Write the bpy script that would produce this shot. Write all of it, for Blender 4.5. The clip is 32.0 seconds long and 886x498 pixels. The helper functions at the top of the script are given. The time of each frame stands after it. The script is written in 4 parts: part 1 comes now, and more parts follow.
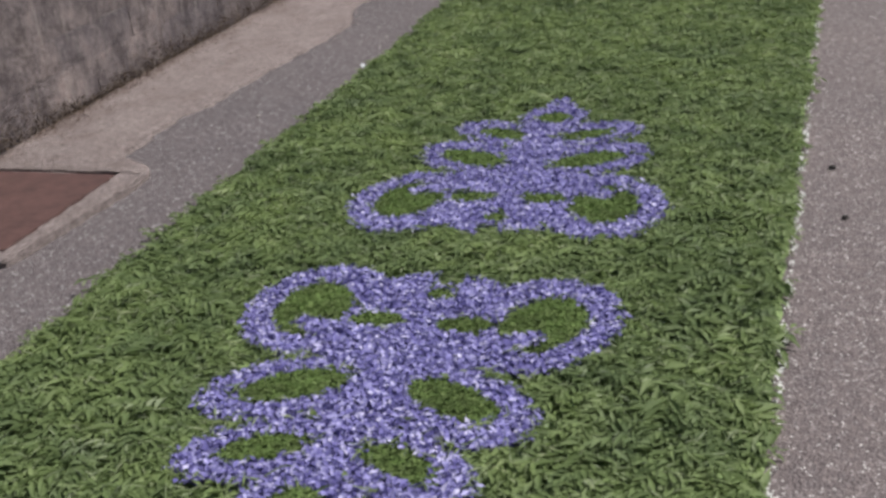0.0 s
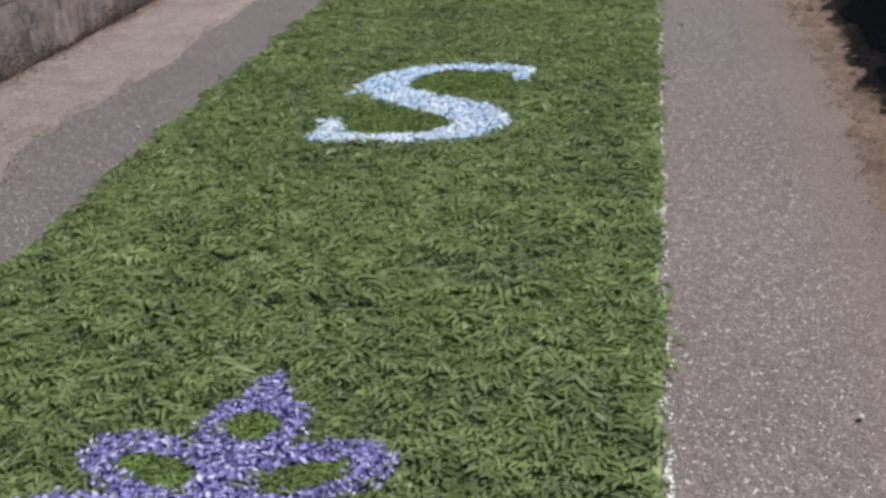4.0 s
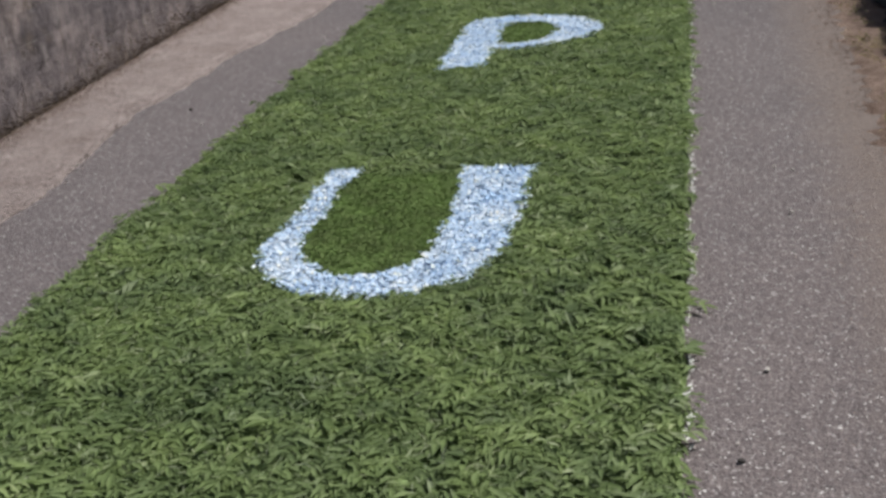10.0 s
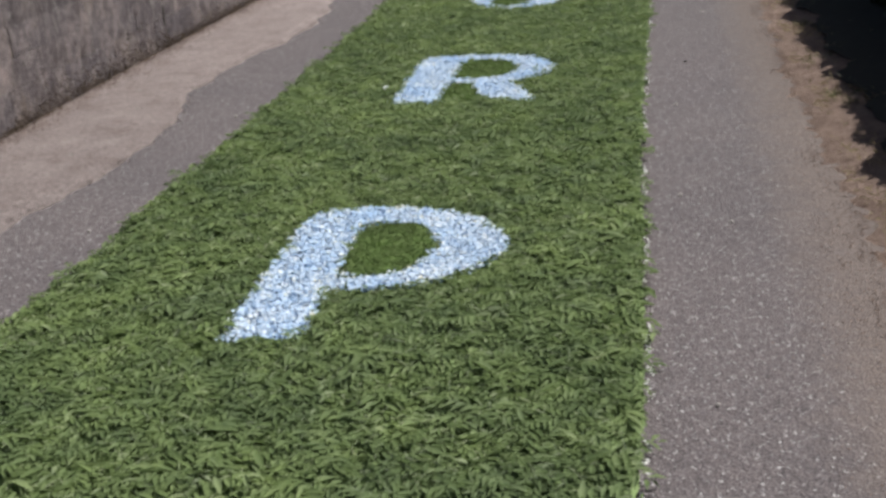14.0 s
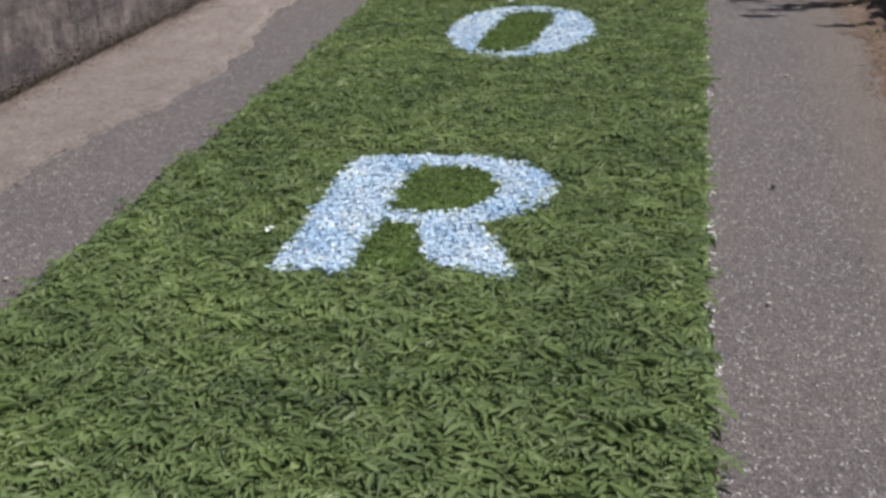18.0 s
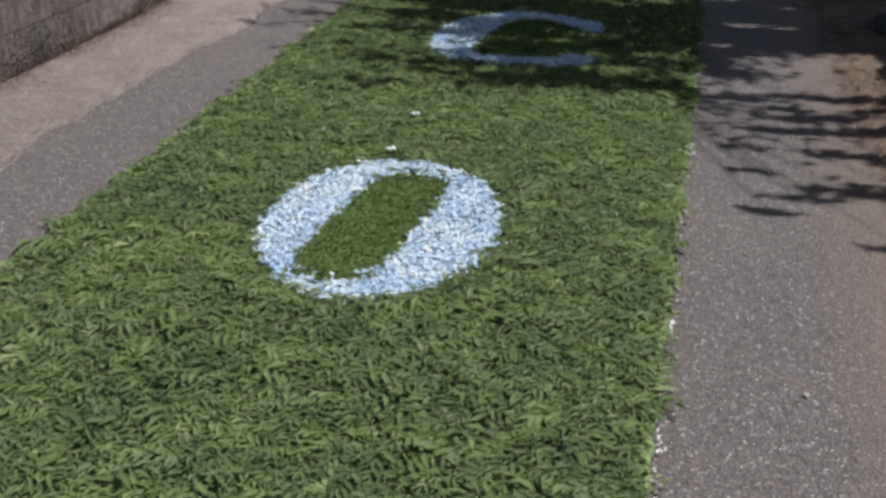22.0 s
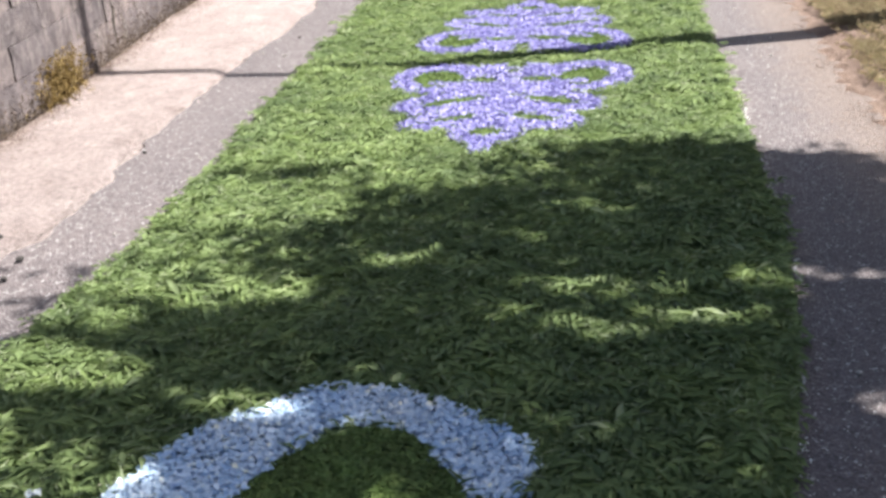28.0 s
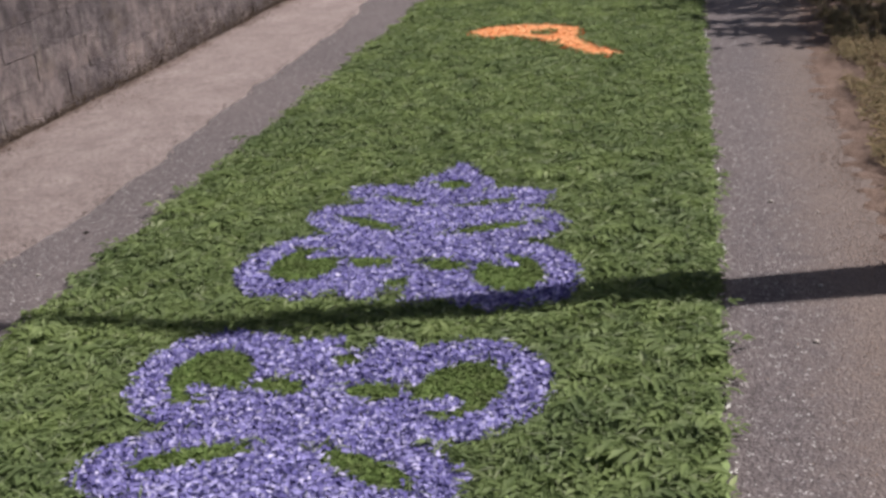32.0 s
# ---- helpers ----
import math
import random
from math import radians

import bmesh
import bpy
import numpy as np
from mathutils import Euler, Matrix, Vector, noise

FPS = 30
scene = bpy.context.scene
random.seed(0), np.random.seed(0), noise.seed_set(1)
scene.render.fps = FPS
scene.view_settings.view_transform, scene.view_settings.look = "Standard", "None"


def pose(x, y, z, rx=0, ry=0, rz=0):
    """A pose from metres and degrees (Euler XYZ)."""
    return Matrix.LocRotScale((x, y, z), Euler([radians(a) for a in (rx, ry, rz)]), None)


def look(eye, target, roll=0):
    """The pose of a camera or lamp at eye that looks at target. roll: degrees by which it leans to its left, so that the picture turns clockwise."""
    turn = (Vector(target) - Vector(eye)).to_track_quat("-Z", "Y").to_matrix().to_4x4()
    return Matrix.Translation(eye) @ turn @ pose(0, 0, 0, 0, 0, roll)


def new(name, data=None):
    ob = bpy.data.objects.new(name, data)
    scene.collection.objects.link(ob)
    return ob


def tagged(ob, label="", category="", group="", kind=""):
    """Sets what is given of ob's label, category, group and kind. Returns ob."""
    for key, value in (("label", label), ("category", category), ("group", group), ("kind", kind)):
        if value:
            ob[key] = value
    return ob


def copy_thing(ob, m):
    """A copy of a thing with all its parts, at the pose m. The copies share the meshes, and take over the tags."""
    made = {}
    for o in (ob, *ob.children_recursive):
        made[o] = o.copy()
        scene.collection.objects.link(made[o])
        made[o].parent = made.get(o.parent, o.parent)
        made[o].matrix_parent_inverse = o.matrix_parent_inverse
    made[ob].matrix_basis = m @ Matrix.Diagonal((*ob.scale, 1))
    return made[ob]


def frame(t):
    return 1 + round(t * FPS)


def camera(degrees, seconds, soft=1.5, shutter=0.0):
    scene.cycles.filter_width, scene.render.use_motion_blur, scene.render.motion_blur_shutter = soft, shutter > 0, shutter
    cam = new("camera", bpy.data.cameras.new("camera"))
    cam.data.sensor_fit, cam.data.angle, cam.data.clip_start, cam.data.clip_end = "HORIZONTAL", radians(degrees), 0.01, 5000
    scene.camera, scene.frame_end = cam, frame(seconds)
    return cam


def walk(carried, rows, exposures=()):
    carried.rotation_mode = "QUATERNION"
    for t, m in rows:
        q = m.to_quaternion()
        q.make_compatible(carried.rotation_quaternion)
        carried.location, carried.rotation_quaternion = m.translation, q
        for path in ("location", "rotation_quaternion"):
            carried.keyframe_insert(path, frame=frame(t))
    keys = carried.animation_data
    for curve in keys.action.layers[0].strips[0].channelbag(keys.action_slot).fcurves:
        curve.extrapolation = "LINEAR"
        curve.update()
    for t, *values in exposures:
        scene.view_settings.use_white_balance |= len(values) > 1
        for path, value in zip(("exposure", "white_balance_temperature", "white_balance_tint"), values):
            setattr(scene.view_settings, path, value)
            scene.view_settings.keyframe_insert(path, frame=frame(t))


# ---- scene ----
# ---- camera ----
cam = camera(42.0, 32.0, soft=3.2, shutter=0.0)
# seconds, eye, yaw to the left of the lane's line, pitch, lean
ROWS = [
    (0, 1.098, 0.675, 1.523, 20.34, -24.68, -5.97),
    (0.5, 1.090, 0.932, 1.511, 20.34, -25.40, -6.09),
    (1, 0.989, 1.199, 1.515, 17.78, -26.47, -4.76),
    (1.5, 0.963, 1.470, 1.480, 16.50, -25.84, -4.39),
    (2, 0.931, 1.730, 1.460, 14.08, -24.35, -3.54),
    (2.5, 0.897, 1.958, 1.471, 10.76, -23.43, -2.18),
    (4.5, 0.949, 3.041, 1.497, 10.61, -23.92, -2.97),
    (5, 0.981, 3.325, 1.510, 11.40, -22.81, -3.94),
    (5.5, 1.011, 3.599, 1.520, 11.91, -22.22, -4.32),
    (6, 1.009, 3.913, 1.536, 11.92, -22.94, -4.34),
    (6.5, 1.029, 4.230, 1.539, 12.38, -23.54, -4.54),
    (7, 1.059, 4.608, 1.526, 13.35, -23.46, -5.51),
    (7.5, 1.014, 4.947, 1.545, 13.01, -23.41, -5.67),
    (8, 1.010, 5.339, 1.515, 13.28, -23.79, -6.48),
    (8.5, 1.018, 5.740, 1.469, 13.50, -23.27, -6.49),
    (9, 0.999, 6.111, 1.494, 13.25, -23.87, -5.79),
    (9.5, 1.017, 6.490, 1.513, 13.59, -23.54, -5.72),
    (10, 1.025, 6.846, 1.529, 13.56, -23.31, -5.62),
    (10.5, 1.013, 7.156, 1.536, 13.26, -24.13, -5.50),
    (11, 0.989, 7.553, 1.515, 13.11, -23.98, -5.59),
    (11.5, 1.025, 7.911, 1.525, 13.51, -23.27, -6.29),
    (12, 0.980, 8.298, 1.488, 12.42, -23.19, -5.82),
    (12.5, 0.996, 8.624, 1.472, 12.01, -23.33, -6.31),
    (13, 1.005, 8.902, 1.518, 11.15, -23.48, -5.28),
    (13.5, 1.009, 9.203, 1.534, 10.79, -22.91, -4.84),
    (14, 1.006, 9.510, 1.552, 10.95, -21.92, -3.87),
    (14.5, 1.065, 9.800, 1.531, 12.46, -20.62, -4.66),
    (15, 1.062, 10.103, 1.540, 13.10, -19.75, -3.70),
    (15.5, 1.049, 10.386, 1.542, 13.49, -19.08, -3.04),
    (17.5, 0.857, 11.888, 1.432, 12.67, -21.45, -2.64),
    (18, 0.851, 12.226, 1.441, 11.99, -23.45, -2.54),
    (18.5, 0.871, 12.528, 1.448, 11.36, -23.85, -1.58),
    (19, 0.910, 12.855, 1.439, 11.02, -24.35, -1.14),
    (19.5, 0.894, 13.154, 1.457, 10.16, -25.80, -1.00),
    (20, 0.901, 13.487, 1.506, 10.00, -25.09, -1.30),
    (20.5, 0.940, 13.853, 1.503, 10.70, -24.25, -1.59),
    (21, 0.920, 14.199, 1.492, 10.40, -24.09, -0.13),
    (21.5, 0.938, 14.538, 1.496, 10.83, -24.16, 1.16),
    (22, 0.982, 14.904, 1.504, 12.13, -23.83, 1.07),
    (22.5, 0.963, 15.260, 1.524, 12.91, -24.06, 1.10),
    (23, 0.965, 15.627, 1.548, 13.78, -24.74, 0.50),
    (23.5, 0.995, 16.015, 1.550, 14.81, -23.73, -0.70),
    (24, 0.970, 16.377, 1.537, 14.56, -23.80, -1.27),
    (24.5, 0.947, 16.760, 1.485, 14.58, -24.04, -2.21),
    (25, 0.966, 17.178, 1.446, 15.46, -23.51, -3.70),
    (25.5, 0.962, 17.544, 1.430, 15.80, -21.89, -4.42),
    (26, 0.981, 17.927, 1.422, 16.62, -21.83, -5.26),
    (26.5, 1.002, 18.293, 1.427, 17.51, -21.91, -5.55),
    (28.5, 1.017, 19.706, 1.438, 19.05, -23.72, -4.35),
    (29, 1.052, 19.992, 1.460, 19.51, -24.36, -4.88),
    (29.5, 1.092, 20.346, 1.480, 20.82, -24.66, -5.51),
    (30, 1.043, 20.763, 1.476, 20.95, -22.50, -5.54),
    (30.5, 1.060, 21.128, 1.462, 22.09, -22.37, -6.07),
    (31, 1.050, 21.493, 1.449, 22.72, -22.15, -5.77),
    (31.5, 1.013, 21.823, 1.441, 22.87, -22.29, -5.16),
    (32, 1.024, 22.179, 1.430, 23.76, -21.73, -5.07),
]
EXPOSURES = [(0, 0.38, 6250, 10), (2, 0.39, 6250, 10), (5, 0.53, 6250, 7.5), (6, 0.41, 6250, 7.5), (7, 0.26, 6250, 7.5), (8, 0.21, 6250, 7.5), (9, 0.37, 6250, 7.5), (10, 0.37, 6250, 7.5), (11, 0.34, 6250, 7.5), (12, 0.22, 6250, 7.5), (13, 0.39, 6250, 7.5), (14, 0.45, 6250, 7.5), (15, 0.26, 6250, 7.5), (15.5, 0.19, 6250, 7.5), (17.5, 0.41, 6250, 6), (18, 0.43, 6250, 6), (19, 0.34, 6250, 6), (20, 0.23, 6250, 6), (21, 0.33, 6250, 6), (22, 0.38, 6250, 6), (23, 0.44, 6250, 6), (24, 0.49, 6250, 6), (25, 0.8, 6300, 6), (26, 1.36, 6350, 6), (28.5, 1.98, 6450, 9), (29.5, 1.80, 6600, 11), (31, 0.86, 6500, 15), (32, 0.48, 6500, 15)]


def held(x, y, z, yaw, pitch, lean):
    a, b = radians(yaw), radians(pitch)
    eye = Vector((x, y, z))
    return look(eye, eye + Vector((-math.sin(a) * math.cos(b), math.cos(a) * math.cos(b), math.sin(b))), lean)


walk(cam, [(t, held(*row)) for t, *row in ROWS], EXPOSURES)

# ---- world, sun ----
SUN_AZ = (0.9125, 0.409)          # the way towards the sun, on the ground
SUN_EL = 57.0
world = bpy.data.worlds.new("sky")
scene.world = world
world.use_nodes = True
wn = world.node_tree.nodes
sky = wn.new("ShaderNodeTexSky")
sky.sky_type = "NISHITA"
sky.sun_disc = False
sky.sun_elevation = radians(SUN_EL)
sky.sun_rotation = math.atan2(SUN_AZ[0], SUN_AZ[1])
sky.dust_density, sky.ozone_density = 3.0, 0.4
wn["Background"].inputs[1].default_value = 0.047
world.node_tree.links.new(sky.outputs[0], wn["Background"].inputs[0])
sun_dir = Vector((SUN_AZ[0] * math.cos(radians(SUN_EL)), SUN_AZ[1] * math.cos(radians(SUN_EL)), math.sin(radians(SUN_EL)))).normalized()
sun_data = bpy.data.lights.new("sun", "SUN")
sun_data.energy, sun_data.angle, sun_data.color = 5.0, radians(0.5), (1.0, 0.945, 0.865)
sun = new("sun", sun_data)
sun.matrix_world = look((0, 0, 30), Vector((0, 0, 30)) - sun_dir)
K = 1 / math.tan(radians(SUN_EL))
rng = np.random.default_rng(7)


# ---- materials ----
def material(name, rough=0.8, spec=0.3):
    m = bpy.data.materials.new(name)
    m.use_nodes = True
    nt = m.node_tree
    b = nt.nodes["Principled BSDF"]
    b.inputs["Roughness"].default_value = rough
    b.inputs["Specular IOR Level"].default_value = spec
    return m, nt, b


def ramp(nt, source, stops, interp="LINEAR"):
    r = nt.nodes.new("ShaderNodeValToRGB")
    r.color_ramp.interpolation = interp
    el = r.color_ramp.elements
    while len(el) < len(stops):
        el.new(0.5)
    for e, (p, c) in zip(el, stops):
        e.position, e.color = p, (*c, 1)
    nt.links.new(source, r.inputs[0])
    return r.outputs[0]


def coords(nt, scale=(1, 1, 1)):
    g = nt.nodes.new("ShaderNodeNewGeometry")
    mp = nt.nodes.new("ShaderNodeMapping")
    mp.inputs["Scale"].default_value = scale
    nt.links.new(g.outputs["Position"], mp.inputs[0])
    return mp.outputs[0]


def noise_tex(nt, scale, detail=4, rough=0.6, vec=None, stretch=(1, 1, 1)):
    n = nt.nodes.new("ShaderNodeTexNoise")
    n.inputs["Scale"].default_value, n.inputs["Detail"].default_value, n.inputs["Roughness"].default_value = scale, detail, rough
    nt.links.new(vec or coords(nt, stretch), n.inputs["Vector"])
    return n.outputs["Fac"]


def mix(nt, fac, a, b, mode="MIX"):
    x = nt.nodes.new("ShaderNodeMix")
    x.data_type, x.blend_type = "RGBA", mode
    for s, v in ((x.inputs[0], fac), (x.inputs[6], a), (x.inputs[7], b)):
        if hasattr(v, "is_output"):
            nt.links.new(v, s)
        elif isinstance(v, tuple):
            s.default_value = (*v, 1)
        else:
            s.default_value = v
    return x.outputs[2]


def bump(nt, bsdf, height, strength=0.5, dist=0.01):
    b = nt.nodes.new("ShaderNodeBump")
    b.inputs["Strength"].default_value, b.inputs["Distance"].default_value = strength, dist
    nt.links.new(height, b.inputs["Height"])
    nt.links.new(b.outputs[0], bsdf.inputs["Normal"])


def voronoi(nt, scale, feature="F1", out="Distance", stretch=(1, 1, 1)):
    v = nt.nodes.new("ShaderNodeTexVoronoi")
    v.feature = feature
    v.inputs["Scale"].default_value = scale
    nt.links.new(coords(nt, stretch), v.inputs["Vector"])
    return v.outputs[out]


def attribute(nt, name):
    a = nt.nodes.new("ShaderNodeAttribute")
    a.attribute_name = name
    return a.outputs["Fac"]


def asphalt_material():
    m, nt, b = material("worn_asphalt", 0.85, 0.25)
    grain = ramp(nt, voronoi(nt, 150, out="Color"), [(0.0, (0.066, 0.057, 0.058)), (0.4, (0.100, 0.088, 0.089)), (0.75, (0.131, 0.116, 0.117)), (1.0, (0.225, 0.212, 0.218))])
    patches = ramp(nt, noise_tex(nt, 0.9, 6, 0.7), [(0.3, (0.84, 0.83, 0.85)), (0.66, (1.02, 0.99, 0.99))])
    c = mix(nt, 1.0, grain, patches, "MULTIPLY")
    c = mix(nt, 1.0, c, ramp(nt, noise_tex(nt, 26, 6, 0.75), [(0.34, (0.78, 0.78, 0.80)), (0.66, (1.18, 1.17, 1.16))]), "MULTIPLY")
    specks = ramp(nt, voronoi(nt, 90), [(0.0, (1, 1, 1)), (0.26, (1, 1, 1)), (0.34, (0, 0, 0))])
    sparse = ramp(nt, noise_tex(nt, 44, 2), [(0.53, (0, 0, 0)), (0.61, (1, 1, 1))])
    c = mix(nt, mix(nt, 1.0, specks, sparse, "MULTIPLY"), c, (0.40, 0.39, 0.39))
    c = mix(nt, 1.0, c, ramp(nt, mix(nt, 0.25, attribute(nt, "worn"), noise_tex(nt, 0.7, 4, 0.6)), [(0.1, (0.96, 0.96, 0.98)), (0.8, (1.22, 1.19, 1.17))]), "MULTIPLY")
    drift = ramp(nt, mix(nt, 0.5, attribute(nt, "dust"), noise_tex(nt, 9, 7, 0.75)), [(0.38, (0, 0, 0)), (0.68, (0.85, 0.85, 0.85))])
    earth = ramp(nt, noise_tex(nt, 60, 5, 0.8), [(0.35, (0.100, 0.079, 0.072)), (0.65, (0.175, 0.141, 0.129))])
    nt.links.new(mix(nt, drift, c, earth), b.inputs["Base Color"])
    bump(nt, b, voronoi(nt, 130), 0.8, 0.007)
    return m


def cement_material(name="old_cement", tint=(0.95, 0.97, 1.0)):
    m, nt, b = material(name, 0.92, 0.15)
    lo, mid, hi = (0.200, 0.162, 0.150), (0.262, 0.220, 0.207), (0.340, 0.292, 0.276)
    c = ramp(nt, noise_tex(nt, 3.6, 12, 0.80), [(0.32, lo), (0.5, mid), (0.72, hi)])
    c = mix(nt, 1.0, c, ramp(nt, noise_tex(nt, 55, 8, 0.85), [(0.34, (0.52, 0.50, 0.49)), (0.50, (1.0, 0.99, 0.98)), (0.66, (1.50, 1.46, 1.42))]), "MULTIPLY")
    grit = ramp(nt, voronoi(nt, 95), [(0.12, (0.42, 0.38, 0.35)), (0.24, (1, 1, 1))])
    c = mix(nt, 0.6, c, mix(nt, 1.0, c, grit, "MULTIPLY"))
    pale = ramp(nt, voronoi(nt, 48), [(0.10, (1, 1, 1)), (0.16, (0, 0, 0))])
    rare = ramp(nt, noise_tex(nt, 21, 3), [(0.55, (0, 0, 0)), (0.62, (1, 1, 1))])
    c = mix(nt, mix(nt, 1.0, pale, rare, "MULTIPLY"), c, (0.42, 0.37, 0.34))
    worn = ramp(nt, noise_tex(nt, 6.5, 8, 0.8), [(0.56, (0, 0, 0)), (0.70, (0.45, 0.45, 0.45))])
    c = mix(nt, worn, c, (0.165, 0.137, 0.126))
    broken = ramp(nt, mix(nt, 0.5, attribute(nt, "rim"), noise_tex(nt, 24, 6, 0.8)), [(0.62, (0, 0, 0)), (0.84, (0.6, 0.6, 0.6))])
    c = mix(nt, broken, c, (0.36, 0.312, 0.292))
    earth = ramp(nt, mix(nt, 0.55, attribute(nt, "soil"), noise_tex(nt, 5.5, 8, 0.8, stretch=(1, 0.7, 1))), [(0.54, (0, 0, 0)), (0.76, (0.5, 0.5, 0.5))])
    c = mix(nt, earth, c, (0.165, 0.120, 0.096))
    fresh = ramp(nt, attribute(nt, "fresh"), [(0.0, (1.28, 1.26, 1.28)), (1.0, (1.38, 1.36, 1.39))])
    c = mix(nt, 1.0, c, fresh, "MULTIPLY")
    nt.links.new(mix(nt, 1.0, c, tint, "MULTIPLY"), b.inputs["Base Color"])
    bump(nt, b, noise_tex(nt, 60, 9, 0.85), 1.0, 0.03)
    return m


def wall_material():
    m, nt, b = material("weathered_concrete_block", 0.92, 0.15)
    c = ramp(nt, noise_tex(nt, 1.3, 10, 0.75), [(0.32, (0.090, 0.079, 0.086)), (0.5, (0.142, 0.124, 0.129)), (0.68, (0.215, 0.184, 0.180))])
    blotch = ramp(nt, noise_tex(nt, 7.5, 9, 0.82, stretch=(1, 1, 0.7)), [(0.40, (0.45, 0.43, 0.43)), (0.50, (1.05, 1.04, 1.04)), (0.60, (1.70, 1.63, 1.56))])
    c = mix(nt, 0.75, c, mix(nt, 1.0, c, blotch, "MULTIPLY"))
    streak = ramp(nt, noise_tex(nt, 9, 5, 0.7, stretch=(1, 1, 0.16)), [(0.56, (0, 0, 0)), (0.70, (0.6, 0.6, 0.6))])
    c = mix(nt, streak, c, (0.052, 0.043, 0.042))
    drip = ramp(nt, noise_tex(nt, 17, 6, 0.75, stretch=(1, 1, 0.22)), [(0.57, (0, 0, 0)), (0.68, (0.7, 0.7, 0.7))])
    c = mix(nt, drip, c, (0.29, 0.262, 0.250))
    lichen = ramp(nt, noise_tex(nt, 30, 7, 0.8), [(0.60, (0, 0, 0)), (0.66, (0.8, 0.8, 0.8))])
    c = mix(nt, lichen, c, (0.36, 0.335, 0.32))
    moss = ramp(nt, noise_tex(nt, 2.1, 7, 0.8), [(0.56, (0, 0, 0)), (0.72, (0.6, 0.6, 0.6))])
    c = mix(nt, moss, c, (0.135, 0.102, 0.068))
    info = nt.nodes.new("ShaderNodeObjectInfo")
    c = mix(nt, 1.0, c, ramp(nt, info.outputs["Random"], [(0, (0.82, 0.82, 0.85)), (1, (1.12, 1.09, 1.07))]), "MULTIPLY")
    nt.links.new(c, b.inputs["Base Color"])
    bump(nt, b, noise_tex(nt, 34, 9, 0.8), 0.9, 0.022)
    return m


def dirt_material():
    m, nt, b = material("dry_earth", 0.95, 0.1)
    c = ramp(nt, noise_tex(nt, 5, 8, 0.75), [(0.3, (0.165, 0.118, 0.102)), (0.55, (0.255, 0.190, 0.166)), (0.75, (0.345, 0.272, 0.242))])
    c = mix(nt, 1.0, c, ramp(nt, noise_tex(nt, 90, 4, 0.7), [(0.3, (0.6, 0.58, 0.55)), (0.7, (1.15, 1.12, 1.08))]), "MULTIPLY")
    nt.links.new(c, b.inputs["Base Color"])
    bump(nt, b, noise_tex(nt, 50, 6, 0.75), 1.0, 0.03)
    return m


def leaf_material(name, stops, patch=None, rough=0.55, glow=0.25, spec=0.35, tone=0.0, fine=None):
    """Leaves or petals: each island its own shade, with drifts over the ground."""
    m, nt, b = material(name, rough, spec)
    g = nt.nodes.new("ShaderNodeNewGeometry")
    fac = g.outputs["Random Per Island"]
    if tone:
        a = nt.nodes.new("ShaderNodeAttribute")
        a.attribute_name = "tone"
        fac = mix(nt, tone, fac, a.outputs["Fac"])
    c = ramp(nt, fac, stops)
    for p in (patch, fine):
        if p:
            c = mix(nt, 1.0, c, ramp(nt, noise_tex(nt, p[0], 5, 0.65), [(0.32, p[1]), (0.68, p[2])]), "MULTIPLY")
    nt.links.new(c, b.inputs["Base Color"])
    if glow:
        t = nt.nodes.new("ShaderNodeBsdfTranslucent")
        nt.links.new(c, t.inputs[0])
        mx = nt.nodes.new("ShaderNodeMixShader")
        mx.inputs[0].default_value = glow
        nt.links.new(b.outputs[0], mx.inputs[1])
        nt.links.new(t.outputs[0], mx.inputs[2])
        nt.links.new(mx.outputs[0], nt.nodes["Material Output"].inputs[0])
    return m


def plain(name, color, rough=0.8, scale=30.0, vary=0.25, spec=0.3, metal=0.0):
    m, nt, b = material(name, rough, spec)
    b.inputs["Metallic"].default_value = metal
    lo, hi = tuple(v * (1 - vary) for v in color), tuple(v * (1 + vary) for v in color)
    nt.links.new(ramp(nt, noise_tex(nt, scale, 6, 0.7), [(0.3, lo), (0.7, hi)]), b.inputs["Base Color"])
    bump(nt, b, noise_tex(nt, scale * 3, 4), 0.4, 0.005)
    return m


ASPHALT, CEMENT, WALL, DIRT = asphalt_material(), cement_material(), wall_material(), dirt_material()
JOINT = plain("wall_mortar", (0.19, 0.17, 0.165), 0.95, 6, 0.6)
GREEN = leaf_material("cut_green_leaves", [(0.0, (0.111, 0.156, 0.066)), (0.3, (0.130, 0.181, 0.077)), (0.6, (0.152, 0.208, 0.091)), (0.82, (0.196, 0.252, 0.130)), (1.0, (0.32, 0.37, 0.25))],
                      (2.1, (0.74, 0.76, 0.76), (1.14, 1.12, 1.02)), 0.65, 0.40, 0.22, 0.6, (10.0, (0.74, 0.76, 0.79), (1.24, 1.21, 1.11)))
MOSS = leaf_material("olive_moss", [(0.0, (0.080, 0.128, 0.040)), (0.5, (0.110, 0.172, 0.055)), (1.0, (0.158, 0.222, 0.086))], (9, (0.74, 0.70, 0.70), (1.14, 1.16, 1.05)), 0.7, 0.25, 0.2, 0.0, (34, (0.80, 0.76, 0.75), (1.15, 1.15, 1.1)))
THATCH = plain("shaded_leaf_bed", (0.150, 0.205, 0.085), 0.9, 25, 0.35)
PALE = leaf_material("pale_blue_petals", [(0.0, (0.29, 0.41, 0.58)), (0.2, (0.40, 0.53, 0.69)), (0.65, (0.50, 0.62, 0.76)), (0.95, (0.66, 0.735, 0.81)), (1.0, (0.74, 0.75, 0.62))], (4.5, (0.84, 0.91, 1.0), (1.20, 1.09, 1.01)), 0.6, 0.2, 0.2)
